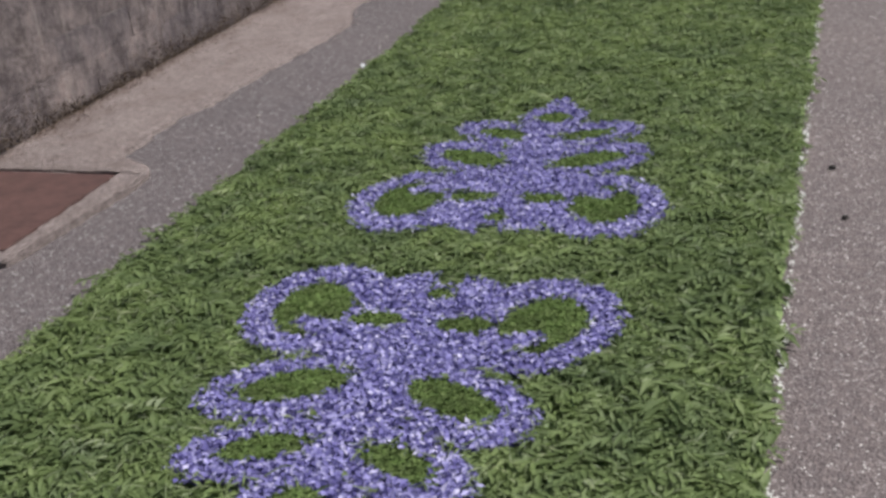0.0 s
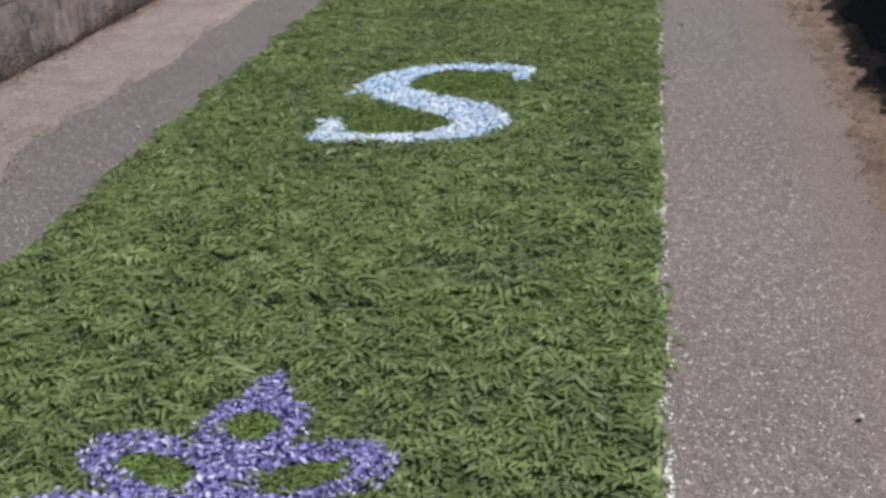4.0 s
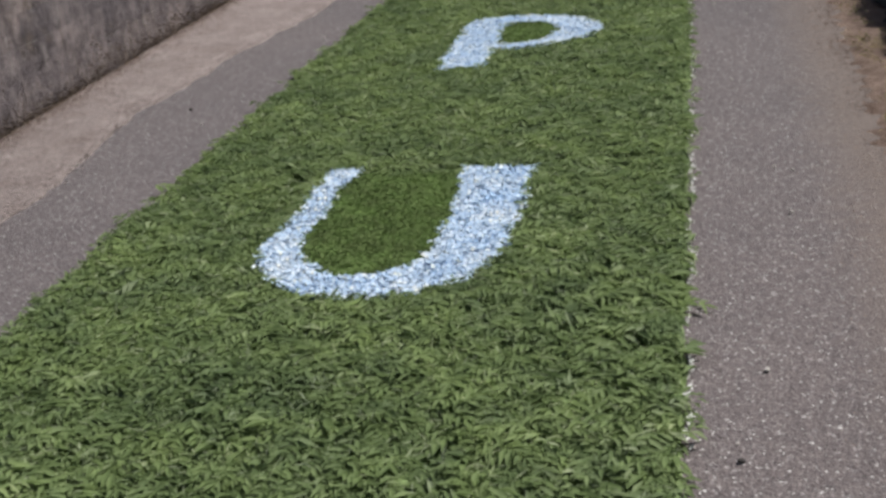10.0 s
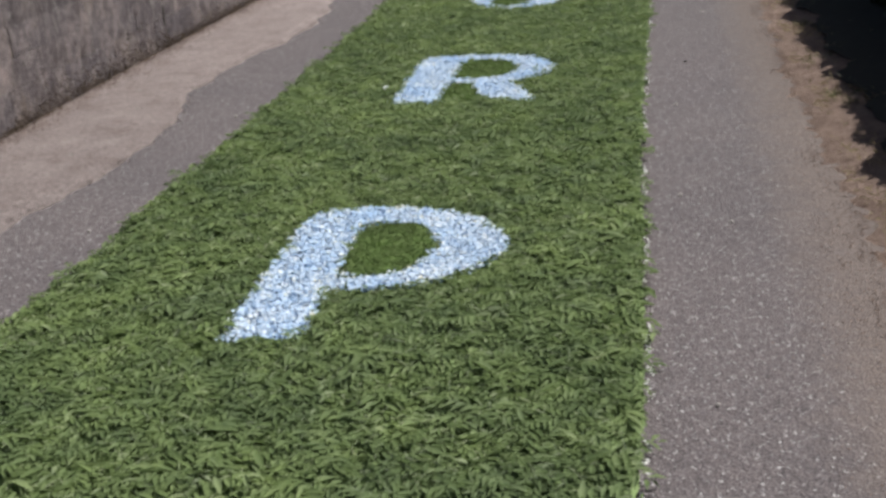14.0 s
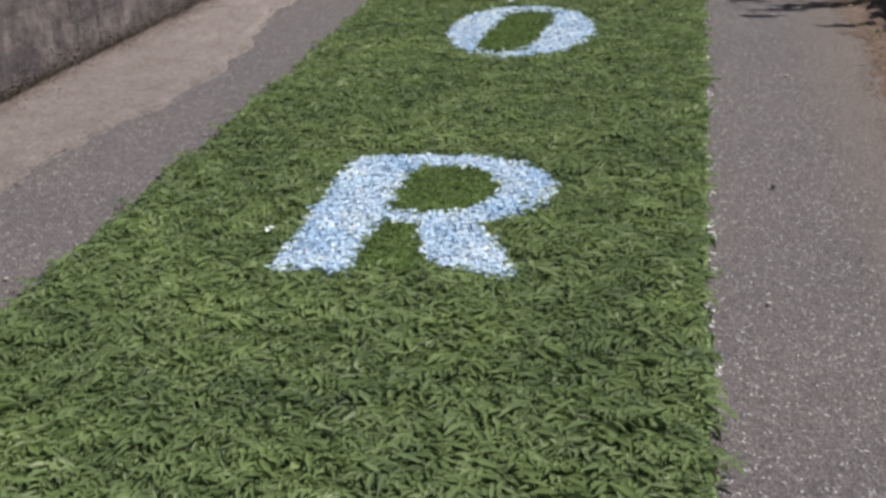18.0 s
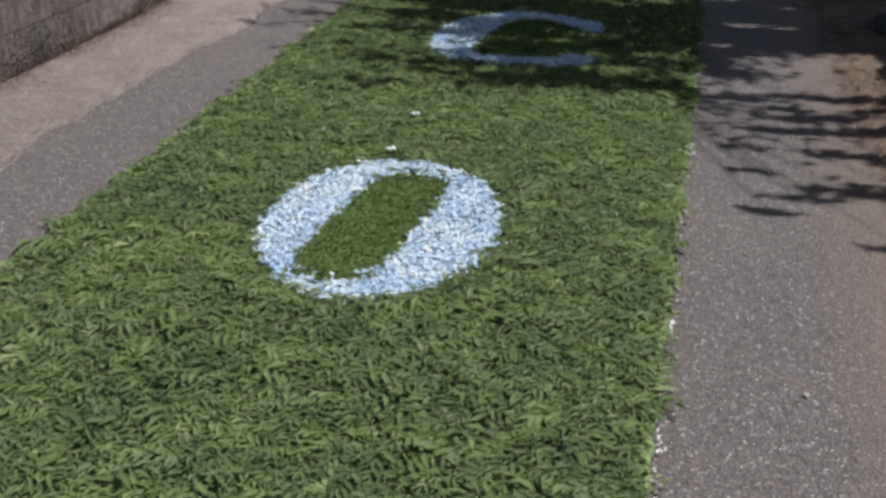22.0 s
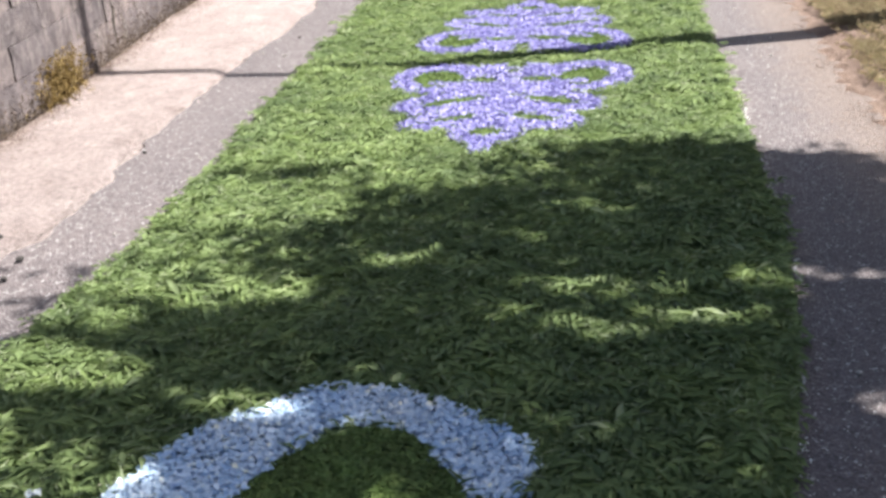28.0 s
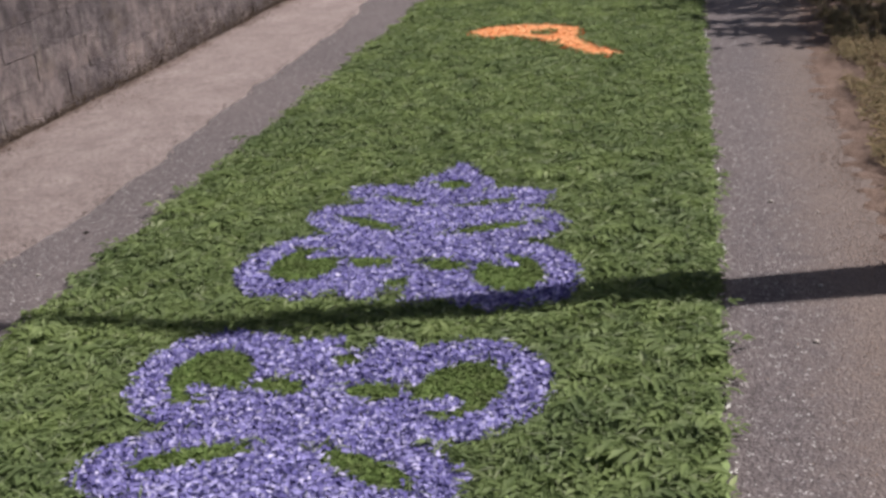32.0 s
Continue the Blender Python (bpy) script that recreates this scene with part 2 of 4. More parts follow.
VIOLET = leaf_material("violet_petals", [(0.0, (0.090, 0.082, 0.235)), (0.35, (0.172, 0.160, 0.39)), (0.65, (0.275, 0.262, 0.52)), (0.88, (0.40, 0.39, 0.64)), (1.0, (0.57, 0.56, 0.74))], (7, (0.80, 0.78, 0.84), (1.05, 1.05, 1.05)), 0.6, 0.2, 0.2)
WHITE_PETAL = leaf_material("white_petals", [(0.0, (0.66, 0.72, 0.78)), (1.0, (0.80, 0.82, 0.82))], None, 0.6, 0.2, 0.2)
# beds below the petals, coloured darker to paint the shade in the gaps
PALE_BED = plain("gap_shade_pale_petals", (0.30, 0.37, 0.47), 0.8, 40, 0.25)
VIOLET_BED = plain("gap_shade_violet_petals", (0.125, 0.110, 0.27), 0.8, 40, 0.3)
ORANGE = leaf_material("orange_petals", [(0.0, (0.78, 0.38, 0.17)), (1.0, (0.88, 0.52, 0.28))], None, 0.6, 0.2, 0.2)
ORANGE_RIM = leaf_material("dark_orange_petals", [(0.0, (0.40, 0.07, 0.02)), (1.0, (0.55, 0.12, 0.03))], None, 0.6, 0.2, 0.2)
CHALK = plain("white_chalk", (0.62, 0.63, 0.61), 0.95, 60, 0.3)
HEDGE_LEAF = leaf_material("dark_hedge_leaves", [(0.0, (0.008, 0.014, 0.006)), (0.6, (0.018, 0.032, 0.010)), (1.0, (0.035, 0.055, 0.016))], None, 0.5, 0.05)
TREE_LEAF = leaf_material("tree_leaves", [(0.0, (0.03, 0.06, 0.012)), (1.0, (0.09, 0.14, 0.03))], None, 0.5, 0.15)
STRAW = leaf_material("dry_grass", [(0.0, (0.22, 0.165, 0.110)), (0.35, (0.33, 0.262, 0.170)), (0.6, (0.26, 0.225, 0.125)), (0.85, (0.44, 0.365, 0.250)), (1.0, (0.22, 0.22, 0.105))], None, 0.7, 0.4, 0.2)
LITTER = leaf_material("brown_litter", [(0.0, (0.062, 0.043, 0.034)), (0.6, (0.13, 0.094, 0.076)), (1.0, (0.20, 0.155, 0.128))], None, 0.9, 0.0, 0.1)
WEED = leaf_material("dull_weeds", [(0.0, (0.075, 0.080, 0.038)), (1.0, (0.16, 0.16, 0.085))], None, 0.8, 0.2, 0.1)
OCHRE = leaf_material("ochre_dry_growth", [(0.0, (0.13, 0.090, 0.035)), (0.6, (0.22, 0.155, 0.065)), (1.0, (0.33, 0.25, 0.12))], None, 0.9, 0.2, 0.1)
FOOT_MOSS = leaf_material("dry_brown_moss", [(0.0, (0.070, 0.052, 0.042)), (0.6, (0.112, 0.086, 0.068)), (1.0, (0.165, 0.132, 0.105))], None, 0.9, 0.0, 0.1)
BARK = plain("rough_bark", (0.10, 0.075, 0.055), 0.95, 25, 0.45)
STEEL = plain("grey_painted_steel", (0.30, 0.31, 0.31), 0.5, 12, 0.12, 0.4)
LID = plain("red_oxide_iron", (0.062, 0.031, 0.028), 0.8, 14, 0.35, 0.4)
# near black: the hedge's deep shade is put into this colour
SHADE_BLACK = plain("shade_black", (0.018, 0.016, 0.012), 0.95, 20, 0.4)
STONE = plain("pale_stone", (0.33, 0.31, 0.29), 0.9, 60, 0.3)
FIELD = plain("meadow", (0.09, 0.12, 0.04), 0.95, 4, 0.4)


# ---- mesh helpers ----
def mesh_of(name, verts, faces, mat, tone=None):
    """A mesh from arrays of corners and of equal faces."""
    verts, faces = np.asarray(verts, np.float32), np.asarray(faces, np.int32)
    me = bpy.data.meshes.new(name)
    me.vertices.add(len(verts))
    me.vertices.foreach_set("co", verts.ravel())
    n, k = faces.shape
    me.loops.add(n * k)
    me.loops.foreach_set("vertex_index", faces.ravel())
    me.polygons.add(n)
    me.polygons.foreach_set("loop_start", np.arange(n, dtype=np.int32) * k)
    me.update(calc_edges=True)
    if tone is not None:
        me.attributes.new("tone", "FLOAT", "POINT").data.foreach_set("value", np.asarray(tone, np.float32))
    me.materials.append(mat)
    return me


def from_bm(name, bm, mat, smooth=False):
    me = bpy.data.meshes.new(name)
    bm.to_mesh(me)
    bm.free()
    me.materials.append(mat)
    if smooth:
        me.shade_smooth()
    return me


def part(name, me, parent=None, label="", m=None):
    ob = new(name, me)
    if parent:
        ob.parent = parent
    if m:
        ob.matrix_basis = m
    return tagged(ob, label)


def wave(y, seed, sizes=((0.35, 5.0), (0.5, 11.0), (0.25, 27.0))):
    """A smooth uneven line, about -1 to 1."""
    r = np.random.default_rng(seed)
    out = np.zeros_like(np.asarray(y, float))
    for a, f in sizes:
        out = out + a * np.sin(f * np.asarray(y) * r.uniform(0.8, 1.2) + r.uniform(0, 6.28))
    return out


def blades(centres, length, width, tilt, curl=0.3, heading=None, folded=0.3):
    """Pointed leaves: four corners each, lying about flat at the centres. Returns corners and faces."""
    n = len(centres)
    yaw = rng.uniform(0, 2 * np.pi, n) if heading is None else heading
    pitch = rng.normal(0, tilt, n)
    roll = rng.normal(0, tilt * 0.8, n)
    L = rng.uniform(*length, n) if isinstance(length, tuple) else length
    Wd = rng.uniform(*width, n) if isinstance(width, tuple) else width
    cy, sy, cp, sp, cr, sr = np.cos(yaw), np.sin(yaw), np.cos(pitch), np.sin(pitch), np.cos(roll), np.sin(roll)
    ahead = np.stack([cy * cp, sy * cp, sp], -1)
    side0 = np.stack([-sy, cy, 0 * cy], -1)
    up0 = np.cross(ahead, side0)
    side = side0 * cr[:, None] + up0 * sr[:, None]
    up = np.cross(ahead, side)
    a = centres - ahead * L[:, None] * 0.5
    tip = centres + ahead * L[:, None] * 0.5 - up * (L * curl)[:, None] * rng.uniform(0, 1, n)[:, None]
    mid = centres + up * (Wd * folded)[:, None]
    v = np.stack([a, mid - side * Wd[:, None] * 0.5, tip, mid + side * Wd[:, None] * 0.5], 1).reshape(-1, 3)
    i = np.arange(n)[:, None] * 4
    f = np.concatenate([i + [0, 3, 2], i + [0, 2, 1]], 1).reshape(-1, 3)
    return v, f


def join(*pairs):
    vs, fs, k = [], [], 0
    for v, f in pairs:
        vs.append(v)
        fs.append(f + k)
        k += len(v)
    return np.concatenate(vs), np.concatenate(fs)


def sheet(name, x0, x1, y0, y1, nx, ny, height, mat, edge0=None, edge1=None):
    """A grid over the ground; edge0 and edge1 bend its two long sides; height(x, y) lifts it."""
    u, y = np.meshgrid(np.linspace(0, 1, nx), np.linspace(y0, y1, ny))
    a = x0 + (edge0(y) if edge0 else 0)
    b = x1 + (edge1(y) if edge1 else 0)
    x = a + (b - a) * u
    v = np.stack([x, y, height(x, y, u)], -1).reshape(-1, 3)
    i = (np.arange(ny - 1)[:, None] * nx + np.arange(nx - 1)).reshape(-1, 1)
    return mesh_of(name, v, i + np.array([0, 1, nx + 1, nx]), mat)


def tube(points, radii, sides=8):
    """A round bar through points, with a radius at each."""
    P = np.array(points, float)
    d = np.gradient(P, axis=0)
    d /= np.linalg.norm(d, axis=1)[:, None]
    ref = np.where(np.abs(d[:, 2:3]) > 0.9, [[1.0, 0, 0]], [[0, 0, 1.0]])
    s = np.cross(d, ref)
    s /= np.linalg.norm(s, axis=1)[:, None]
    t = np.cross(d, s)
    a = np.linspace(0, 2 * np.pi, sides, endpoint=False)
    v = (P[:, None] + np.array(radii)[:, None, None] * (np.cos(a)[None, :, None] * s[:, None] + np.sin(a)[None, :, None] * t[:, None])).reshape(-1, 3)
    f = [(i * sides + j, i * sides + (j + 1) % sides, (i + 1) * sides + (j + 1) % sides, (i + 1) * sides + j) for i in range(len(P) - 1) for j in range(sides)]
    return v, np.array(f)


# ---- ground, road, verge ----
def line(table):
    """A smooth line through (y, value) pairs."""
    ys, vs = zip(*table)
    at, fine = np.array(ys), np.linspace(ys[0], ys[-1], 400)
    soft = np.convolve(np.pad(np.interp(fine, at, vs), 8, "edge"), np.ones(17) / 17, "valid")
    return lambda y: np.interp(y, fine, soft)


WALL_X, ROAD_R, Y0, Y1 = -2.18, 1.72, -8.0, 40.0


def bend(y):
    """The lane turns gently to the left past y = 22.35: how far it has moved sideways."""
    d = np.asarray(y, float) - 22.35
    return -0.172 * 0.5 * (d + np.sqrt(d * d + 0.25))


ground = tagged(new("ground", sheet("ground", -400, 400, -400, 400, 5, 5, lambda x, y, u: 0 * x - 0.12, FIELD)), "wide green meadow around the road", "ground", kind="structure")
road = tagged(new("road", sheet("road", WALL_X - 0.9, ROAD_R + 0.3, Y0, Y1, 40, 200, lambda x, y, u: 0.004 * np.sin(3 * x) * np.sin(1.3 * y), ASPHALT, bend, bend)), "worn grey asphalt lane with pale grit", "road", kind="structure")
at = np.empty(len(road.data.vertices) * 3, np.float32)
road.data.vertices.foreach_get("co", at)
road_x, road_y = at[0::3], at[1::3]
near_verge = road_x - bend(road_y) + 0.22 / (1 + np.exp(-(road_y - 23.0) * 1.6)) - ROAD_R
road.data.attributes.new("dust", "FLOAT", "POINT").data.foreach_set("value", np.clip(1.0 + near_verge / 0.42, 0, 1).astype(np.float32))
road.data.attributes.new("worn", "FLOAT", "POINT").data.foreach_set("value", (1 / (1 + np.exp((road_y - 9.0) * 0.6)) / (1 + np.exp(-road_x * 5))).astype(np.float32))


def verge_edge(y):
    return 0.03 * wave(y, 3) + 0.010 * wave(y, 4, ((0.6, 37.0), (0.5, 83.0))) - 0.22 / (1 + np.exp(-(y - 23.0) * 1.6)) + bend(y)


def verge_height(x, y, u):
    out = u * 3.3
    return -0.008 + 0.033 * np.minimum(out / 0.30, 1) + 0.034 * out - 0.30 * np.clip((u - 0.82) / 0.18, 0, 1) + 0.004 * np.sin(31 * x + 3 * np.sin(17 * y)) + 0.003 * np.sin(47 * y + 2 * np.sin(29 * x))


verge = tagged(new("verge", sheet("verge", ROAD_R - 0.03, 5.0, Y0, Y1, 110, 1100, verge_height, DIRT, verge_edge, lambda y: bend(y) + 0.35 * wave(y, 5, ((0.6, 0.7), (0.4, 2.3))))), "strip of bare dry earth beside the asphalt", "verge", kind="structure")


# the broken outer edge of the cement, every half metre from y = 4.5, in centimetres from the lane's middle
STRIP_CM = (168, 165, 158, 152, 147, 163, 160, 156, 151, 156, 153, 152, 160, 158, 165, 169, 163, 162, 153, 147, 142, 141, 155, 156, 151, 140, 137, 139, 150, 154, 153, 153, 151, 147, 152, 156,
            149, 157, 171, 178, 182, 191, 195, 201, 214, 224, 231, 240, 248, 258, 271, 285)


def strip_edge(y):
    coarse = np.interp(y, 4.5 + 0.5 * np.arange(len(STRIP_CM)), -0.01 * np.array(STRIP_CM)) + 1.46
    line_noise = np.array([noise.fractal(Vector((0.3, v * 3.4, 0.0)), 0.75, 2.1, 8) for v in y[:, 0]])[:, None]
    return coarse + 0.042 * line_noise + np.minimum(0, 30.0 - y) * 0.172


def strip_height(x, y, u):
    lip = 0.010 * np.exp(-((1 - u) / 0.05) ** 2)
    return -0.010 + 0.034 * np.minimum((1 - u) * 14, 1) + lip * np.minimum((1 - u) * 40, 1) + 0.005 * np.sin(7 * x + 3 * np.sin(3 * y)) * (1 - u)


wall_line = line(((-8, -2.24), (5, -2.24), (8, -2.21), (10, -2.18), (12, -2.22), (14, -2.24), (16, -2.22), (18, -2.16), (19.5, -2.09), (20.5, -2.10), (21.6, -2.19), (23.0, -2.27), (24.6, -2.59), (25.3, -2.86), (26.4, -3.01), (28, -3.24), (30, -3.52), (40, -5.2)))
strip = tagged(new("cement_strip", sheet("cement_strip", 0, -1.46, Y0, Y1, 34, 2100, strip_height, CEMENT, lambda y: wall_line(y) - 0.12, strip_edge)),
               "pale crumbling cement strip along the wall foot", "cement strip", kind="structure")
at = np.empty(len(strip.data.vertices) * 3, np.float32)
strip.data.vertices.foreach_get("co", at)
across = np.tile(np.linspace(0, 1, 34), 2100)
from_wall = at[0::3] - wall_line(at[1::3])
strip.data.attributes.new("soil", "FLOAT", "POINT").data.foreach_set("value", np.clip(1.0 - from_wall / 0.30, 0, 1).astype(np.float32))
strip.data.attributes.new("fresh", "FLOAT", "POINT").data.foreach_set("value", (1 / (1 + np.exp((20.5 - at[1::3]) * 0.9))).astype(np.float32))
strip.data.attributes.new("rim", "FLOAT", "POINT").data.foreach_set("value", np.clip((across - 0.90) / 0.09, 0, 1).astype(np.float32))

# ---- wall of concrete blocks ----
WALL_H = 1.0


def wall_x(y):
    return float(wall_line(y))


wall = tagged(new("wall_west", None), "weathered grey concrete block retaining wall with dark streaks", "wall", kind="structure")
bm = bmesh.new()
steps = np.linspace(Y0, Y1, 330)
ring = [[bm.verts.new((wall_x(y) - 0.0005 - 0.004 * math.exp(-((y - 24.0) / 2.0) ** 2) - d, y, z)) for d, z in ((0, -0.1), (0, WALL_H - 0.03), (0.35, WALL_H - 0.03), (0.35, -0.1))] for y in steps]
for a, b in zip(ring, ring[1:]):
    for j in range(4):
        bm.faces.new((a[j], b[j], b[(j + 1) % 4], a[(j + 1) % 4]))
part("mortar_core", from_bm("mortar_core", bm, JOINT), wall)


def block_mesh(name, w, h, depth, seed):
    """A block with knocked corners and an uneven face towards +x."""
    r = random.Random(seed)
    bm = bmesh.new()
    ny, nz = 5, 4
    face = [[bm.verts.new((depth + r.uniform(-0.002, 0.002) - (0.0025 if j in (0, ny - 1) or k in (0, nz - 1) else 0),
                           -w / 2 + w * j / (ny - 1) + r.uniform(-0.004, 0.004), h * k / (nz - 1) + r.uniform(-0.003, 0.003))) for k in range(nz)] for j in range(ny)]
    back = [[bm.verts.new((0, -w / 2 + w * j / (ny - 1), h * k / (nz - 1))) for k in (0, nz - 1)] for j in range(ny)]
    for j in range(ny - 1):
        for k in range(nz - 1):
            bm.faces.new((face[j][k], face[j + 1][k], face[j + 1][k + 1], face[j][k + 1]))
        bm.faces.new((back[j][0], back[j + 1][0], face[j + 1][0], face[j][0]))
        bm.faces.new((face[j][nz - 1], face[j + 1][nz - 1], back[j + 1][1], back[j][1]))
    for j, flip in ((0, 1), (ny - 1, -1)):
        vs = [back[j][0], *face[j], back[j][1]]
        bm.faces.new(vs[::flip])
    bmesh.ops.recalc_face_normals(bm, faces=bm.faces)
    return from_bm(name, bm, WALL)


# ---- the leaf carpet ----
EDGE_L, EDGE_R, C0, C1 = -1.0, 1.0, -1.5, 32.0
carpet = tagged(new("leaf_carpet", None), "carpet of fresh cut green leaves laid on the asphalt", "leaf carpet")


drift_left = line(((-2, -0.03), (8, -0.035), (12, -0.015), (15, 0.03), (18, 0.04), (19.5, 0.0), (21, -0.035), (24, -0.05), (26, -0.04), (28, 0.0), (32, 0.0)))
drift_right = line(((-2, 0.0), (13, 0.0), (14.6, -0.03), (16, -0.012), (18, 0.012), (21.5, 0.035), (22.3, 0.062), (23.2, 0.062), (24.2, 0.052), (25.5, 0.04), (26.7, 0.01), (29.7, -0.05), (32, -0.09)))


def left_edge(y):
    return bend(y) + drift_left(y) + 0.012 * wave(y, 21) + 0.012 * wave(y, 22, ((0.6, 40.0), (0.4, 90.0)))


def right_edge(y):
    return bend(y) + drift_right(y) + 0.007 * wave(y, 23) + 0.006 * wave(y, 24, ((1.0, 50.0),))


def carpet_height(x, y, u):
    return 0.004 + 0.014 * np.minimum(np.minimum(u, 1 - u) * 30, 1) + 0.004 * np.sin(23 * x) * np.sin(19 * y)


part("leaf_bed", sheet("leaf_bed", EDGE_L + 0.02, EDGE_R - 0.01, C0, C1, 60, 700, carpet_height, THATCH, left_edge, right_edge), carpet)


# ---- flower figures: masks over the ground ----
def curve(points, n=14):
    """A smooth line through (x, y, width)."""
    P = np.array(points, float)
    P = np.vstack([2 * P[0] - P[1], P, 2 * P[-1] - P[-2]])
    t = np.linspace(0, 1, n, endpoint=False)[:, None]
    out = [0.5 * (2 * b + (c - a) * t + (2 * a - 5 * b + 4 * c - d) * t**2 + (3 * b - a - 3 * c + d) * t**3) for a, b, c, d in zip(P, P[1:], P[2:], P[3:])]
    return np.vstack([*out, P[-2:-1]])


def stroke(x, y, points):
    """Depth inside a brush line: above 0 within it."""
    best = np.full(x.shape, -9.0)
    for a, b, w in curve(points):
        np.maximum(best, w / 2 - np.hypot(x - a, y - b), out=best)
    return best


def oval(x, y, cx, cy, rx, ry, turn=0.0, power=2.0):
    c, s = math.cos(radians(turn)), math.sin(radians(turn))
    u, v = (x - cx) * c + (y - cy) * s, -(x - cx) * s + (y - cy) * c
    return (1 - (np.abs(u / rx) ** power + np.abs(v / ry) ** power) ** (1 / power)) * min(rx, ry)


def letter_s(x, y):
    d = stroke(x, y, [(0.36, 0.91, 0.05), (0.375, 0.98, 0.09), (0.375, 1.07, 0.10), (0.28, 1.11, 0.125), (0.15, 1.12, 0.12), (0.02, 1.12, 0.11), (-0.08, 1.08, 0.12), (-0.18, 1.00, 0.17), (-0.24, 0.88, 0.22), (-0.25, 0.76, 0.24), (-0.16, 0.65, 0.22),
                      (0.00, 0.545, 0.22), (0.13, 0.47, 0.23), (0.23, 0.38, 0.24), (0.265, 0.28, 0.24), (0.25, 0.19, 0.21), (0.17, 0.11, 0.16), (0.07, 0.065, 0.11), (-0.05, 0.05, 0.095), (-0.18, 0.05, 0.08), (-0.29, 0.06, 0.12), (-0.345, 0.07, 0.14)])
    d = np.maximum(d, stroke(x, y, [(-0.37, 0.06, 0.10), (-0.345, 0.14, 0.12), (-0.36, 0.23, 0.10), (-0.41, 0.255, 0.02)]))
    return np.maximum(d, stroke(x, y, [(-0.30, 0.70, 0.12), (-0.37, 0.665, 0.05), (-0.40, 0.65, 0.01)]))


def letter_u(x, y):
    d = stroke(x, y, [(-0.325, 1.18, 0.14), (-0.335, 1.05, 0.125), (-0.35, 0.86, 0.095), (-0.335, 0.66, 0.10), (-0.35, 0.52, 0.11), (-0.355, 0.36, 0.13), (-0.295, 0.20, 0.155), (-0.18, 0.085, 0.155), (-0.05, 0.045, 0.145), (0.08, 0.07, 0.17), (0.22, 0.15, 0.21), (0.285, 0.31, 0.235), (0.30, 0.54, 0.24), (0.298, 0.80, 0.25), (0.28, 1.08, 0.28), (0.275, 1.3, 0.30)])
    return np.minimum(d, 1.11 - y)


def letter_p(x, y):
    d = np.maximum(stroke(x, y, [(-0.15, -0.15, 0.25), (-0.165, 0.4, 0.25), (-0.17, 0.95, 0.23)]),
                   stroke(x, y, [(-0.17, 1.00, 0.22), (0.0, 1.06, 0.18), (0.2, 1.04, 0.17), (0.34, 0.90, 0.23), (0.385, 0.72, 0.24), (0.26, 0.50, 0.15), (0.1, 0.43, 0.11), (-0.1, 0.43, 0.10)]))
    return np.minimum(d, y)


def letter_r(x, y):
    d = np.maximum(stroke(x, y, [(-0.19, -0.15, 0.25), (-0.195, 0.4, 0.25), (-0.20, 0.92, 0.25)]),
                   stroke(x, y, [(-0.2, 0.95, 0.18), (0.0, 1.00, 0.13), (0.2, 0.98, 0.13), (0.34, 0.84, 0.19), (0.365, 0.66, 0.19), (0.26, 0.49, 0.15), (0.08, 0.43, 0.09), (-0.1, 0.46, 0.08)]))
    leg = stroke(x, y, [(0.12, 0.43, 0.14), (0.18, 0.31, 0.20), (0.25, 0.16, 0.24), (0.33, -0.06, 0.22)])
    d = np.maximum(d, np.minimum(leg, y - 0.42 * (0.40 - x)))
    return np.minimum(d, y)


def letter_o(x, y):
    return np.minimum(oval(x, y, 0.08, 0.58, 0.395, 0.585, 5), -oval(x, y, 0.062, 0.57, 0.148, 0.475, -5, 4.0))


def letter_c(x, y):
    d = stroke(x, y, [(0.585, 0.84, 0.16), (0.55, 0.89, 0.20), (0.46, 0.965, 0.17), (0.37, 1.03, 0.14), (0.25, 1.075, 0.145), (0.11, 1.07, 0.17), (0.02, 0.98, 0.20), (-0.06, 0.86, 0.25), (-0.105, 0.72, 0.27), (-0.135, 0.57, 0.27), (-0.14, 0.40, 0.24),
                      (-0.105, 0.23, 0.20), (-0.02, 0.135, 0.14), (0.08, 0.10, 0.13), (0.18, 0.10, 0.135), (0.30, 0.105, 0.135), (0.42, 0.125, 0.15), (0.49, 0.15, 0.18), (0.535, 0.21, 0.17)])
    return np.minimum(d, np.minimum(0.62 - x, 0.60 - x - 0.25 * np.abs(y - 0.5) + 0.12))


def rosette_gaps(slim):
    """Centre, half-widths and turn of the green gaps in one side of a rosette half."""
    return [(0.335, 0.278, 0.114, 0.156, 12), (0.125, 0.315, 0.082, 0.046, -6), (0.0, 0.15, 0.040, 0.035, 0), (0.210, 0.675, 0.148, 0.068 * slim, 27), (0.165, 0.940, 0.113, 0.052 * slim, 25), (0.0, 1.130, 0.068, 0.040 + 0.024 * slim, 0)]


def hook(s, y):
    return stroke(s, y, [(0.17, 0.425, 0.11), (0.25, 0.395, 0.085), (0.335, 0.352, 0.055)])


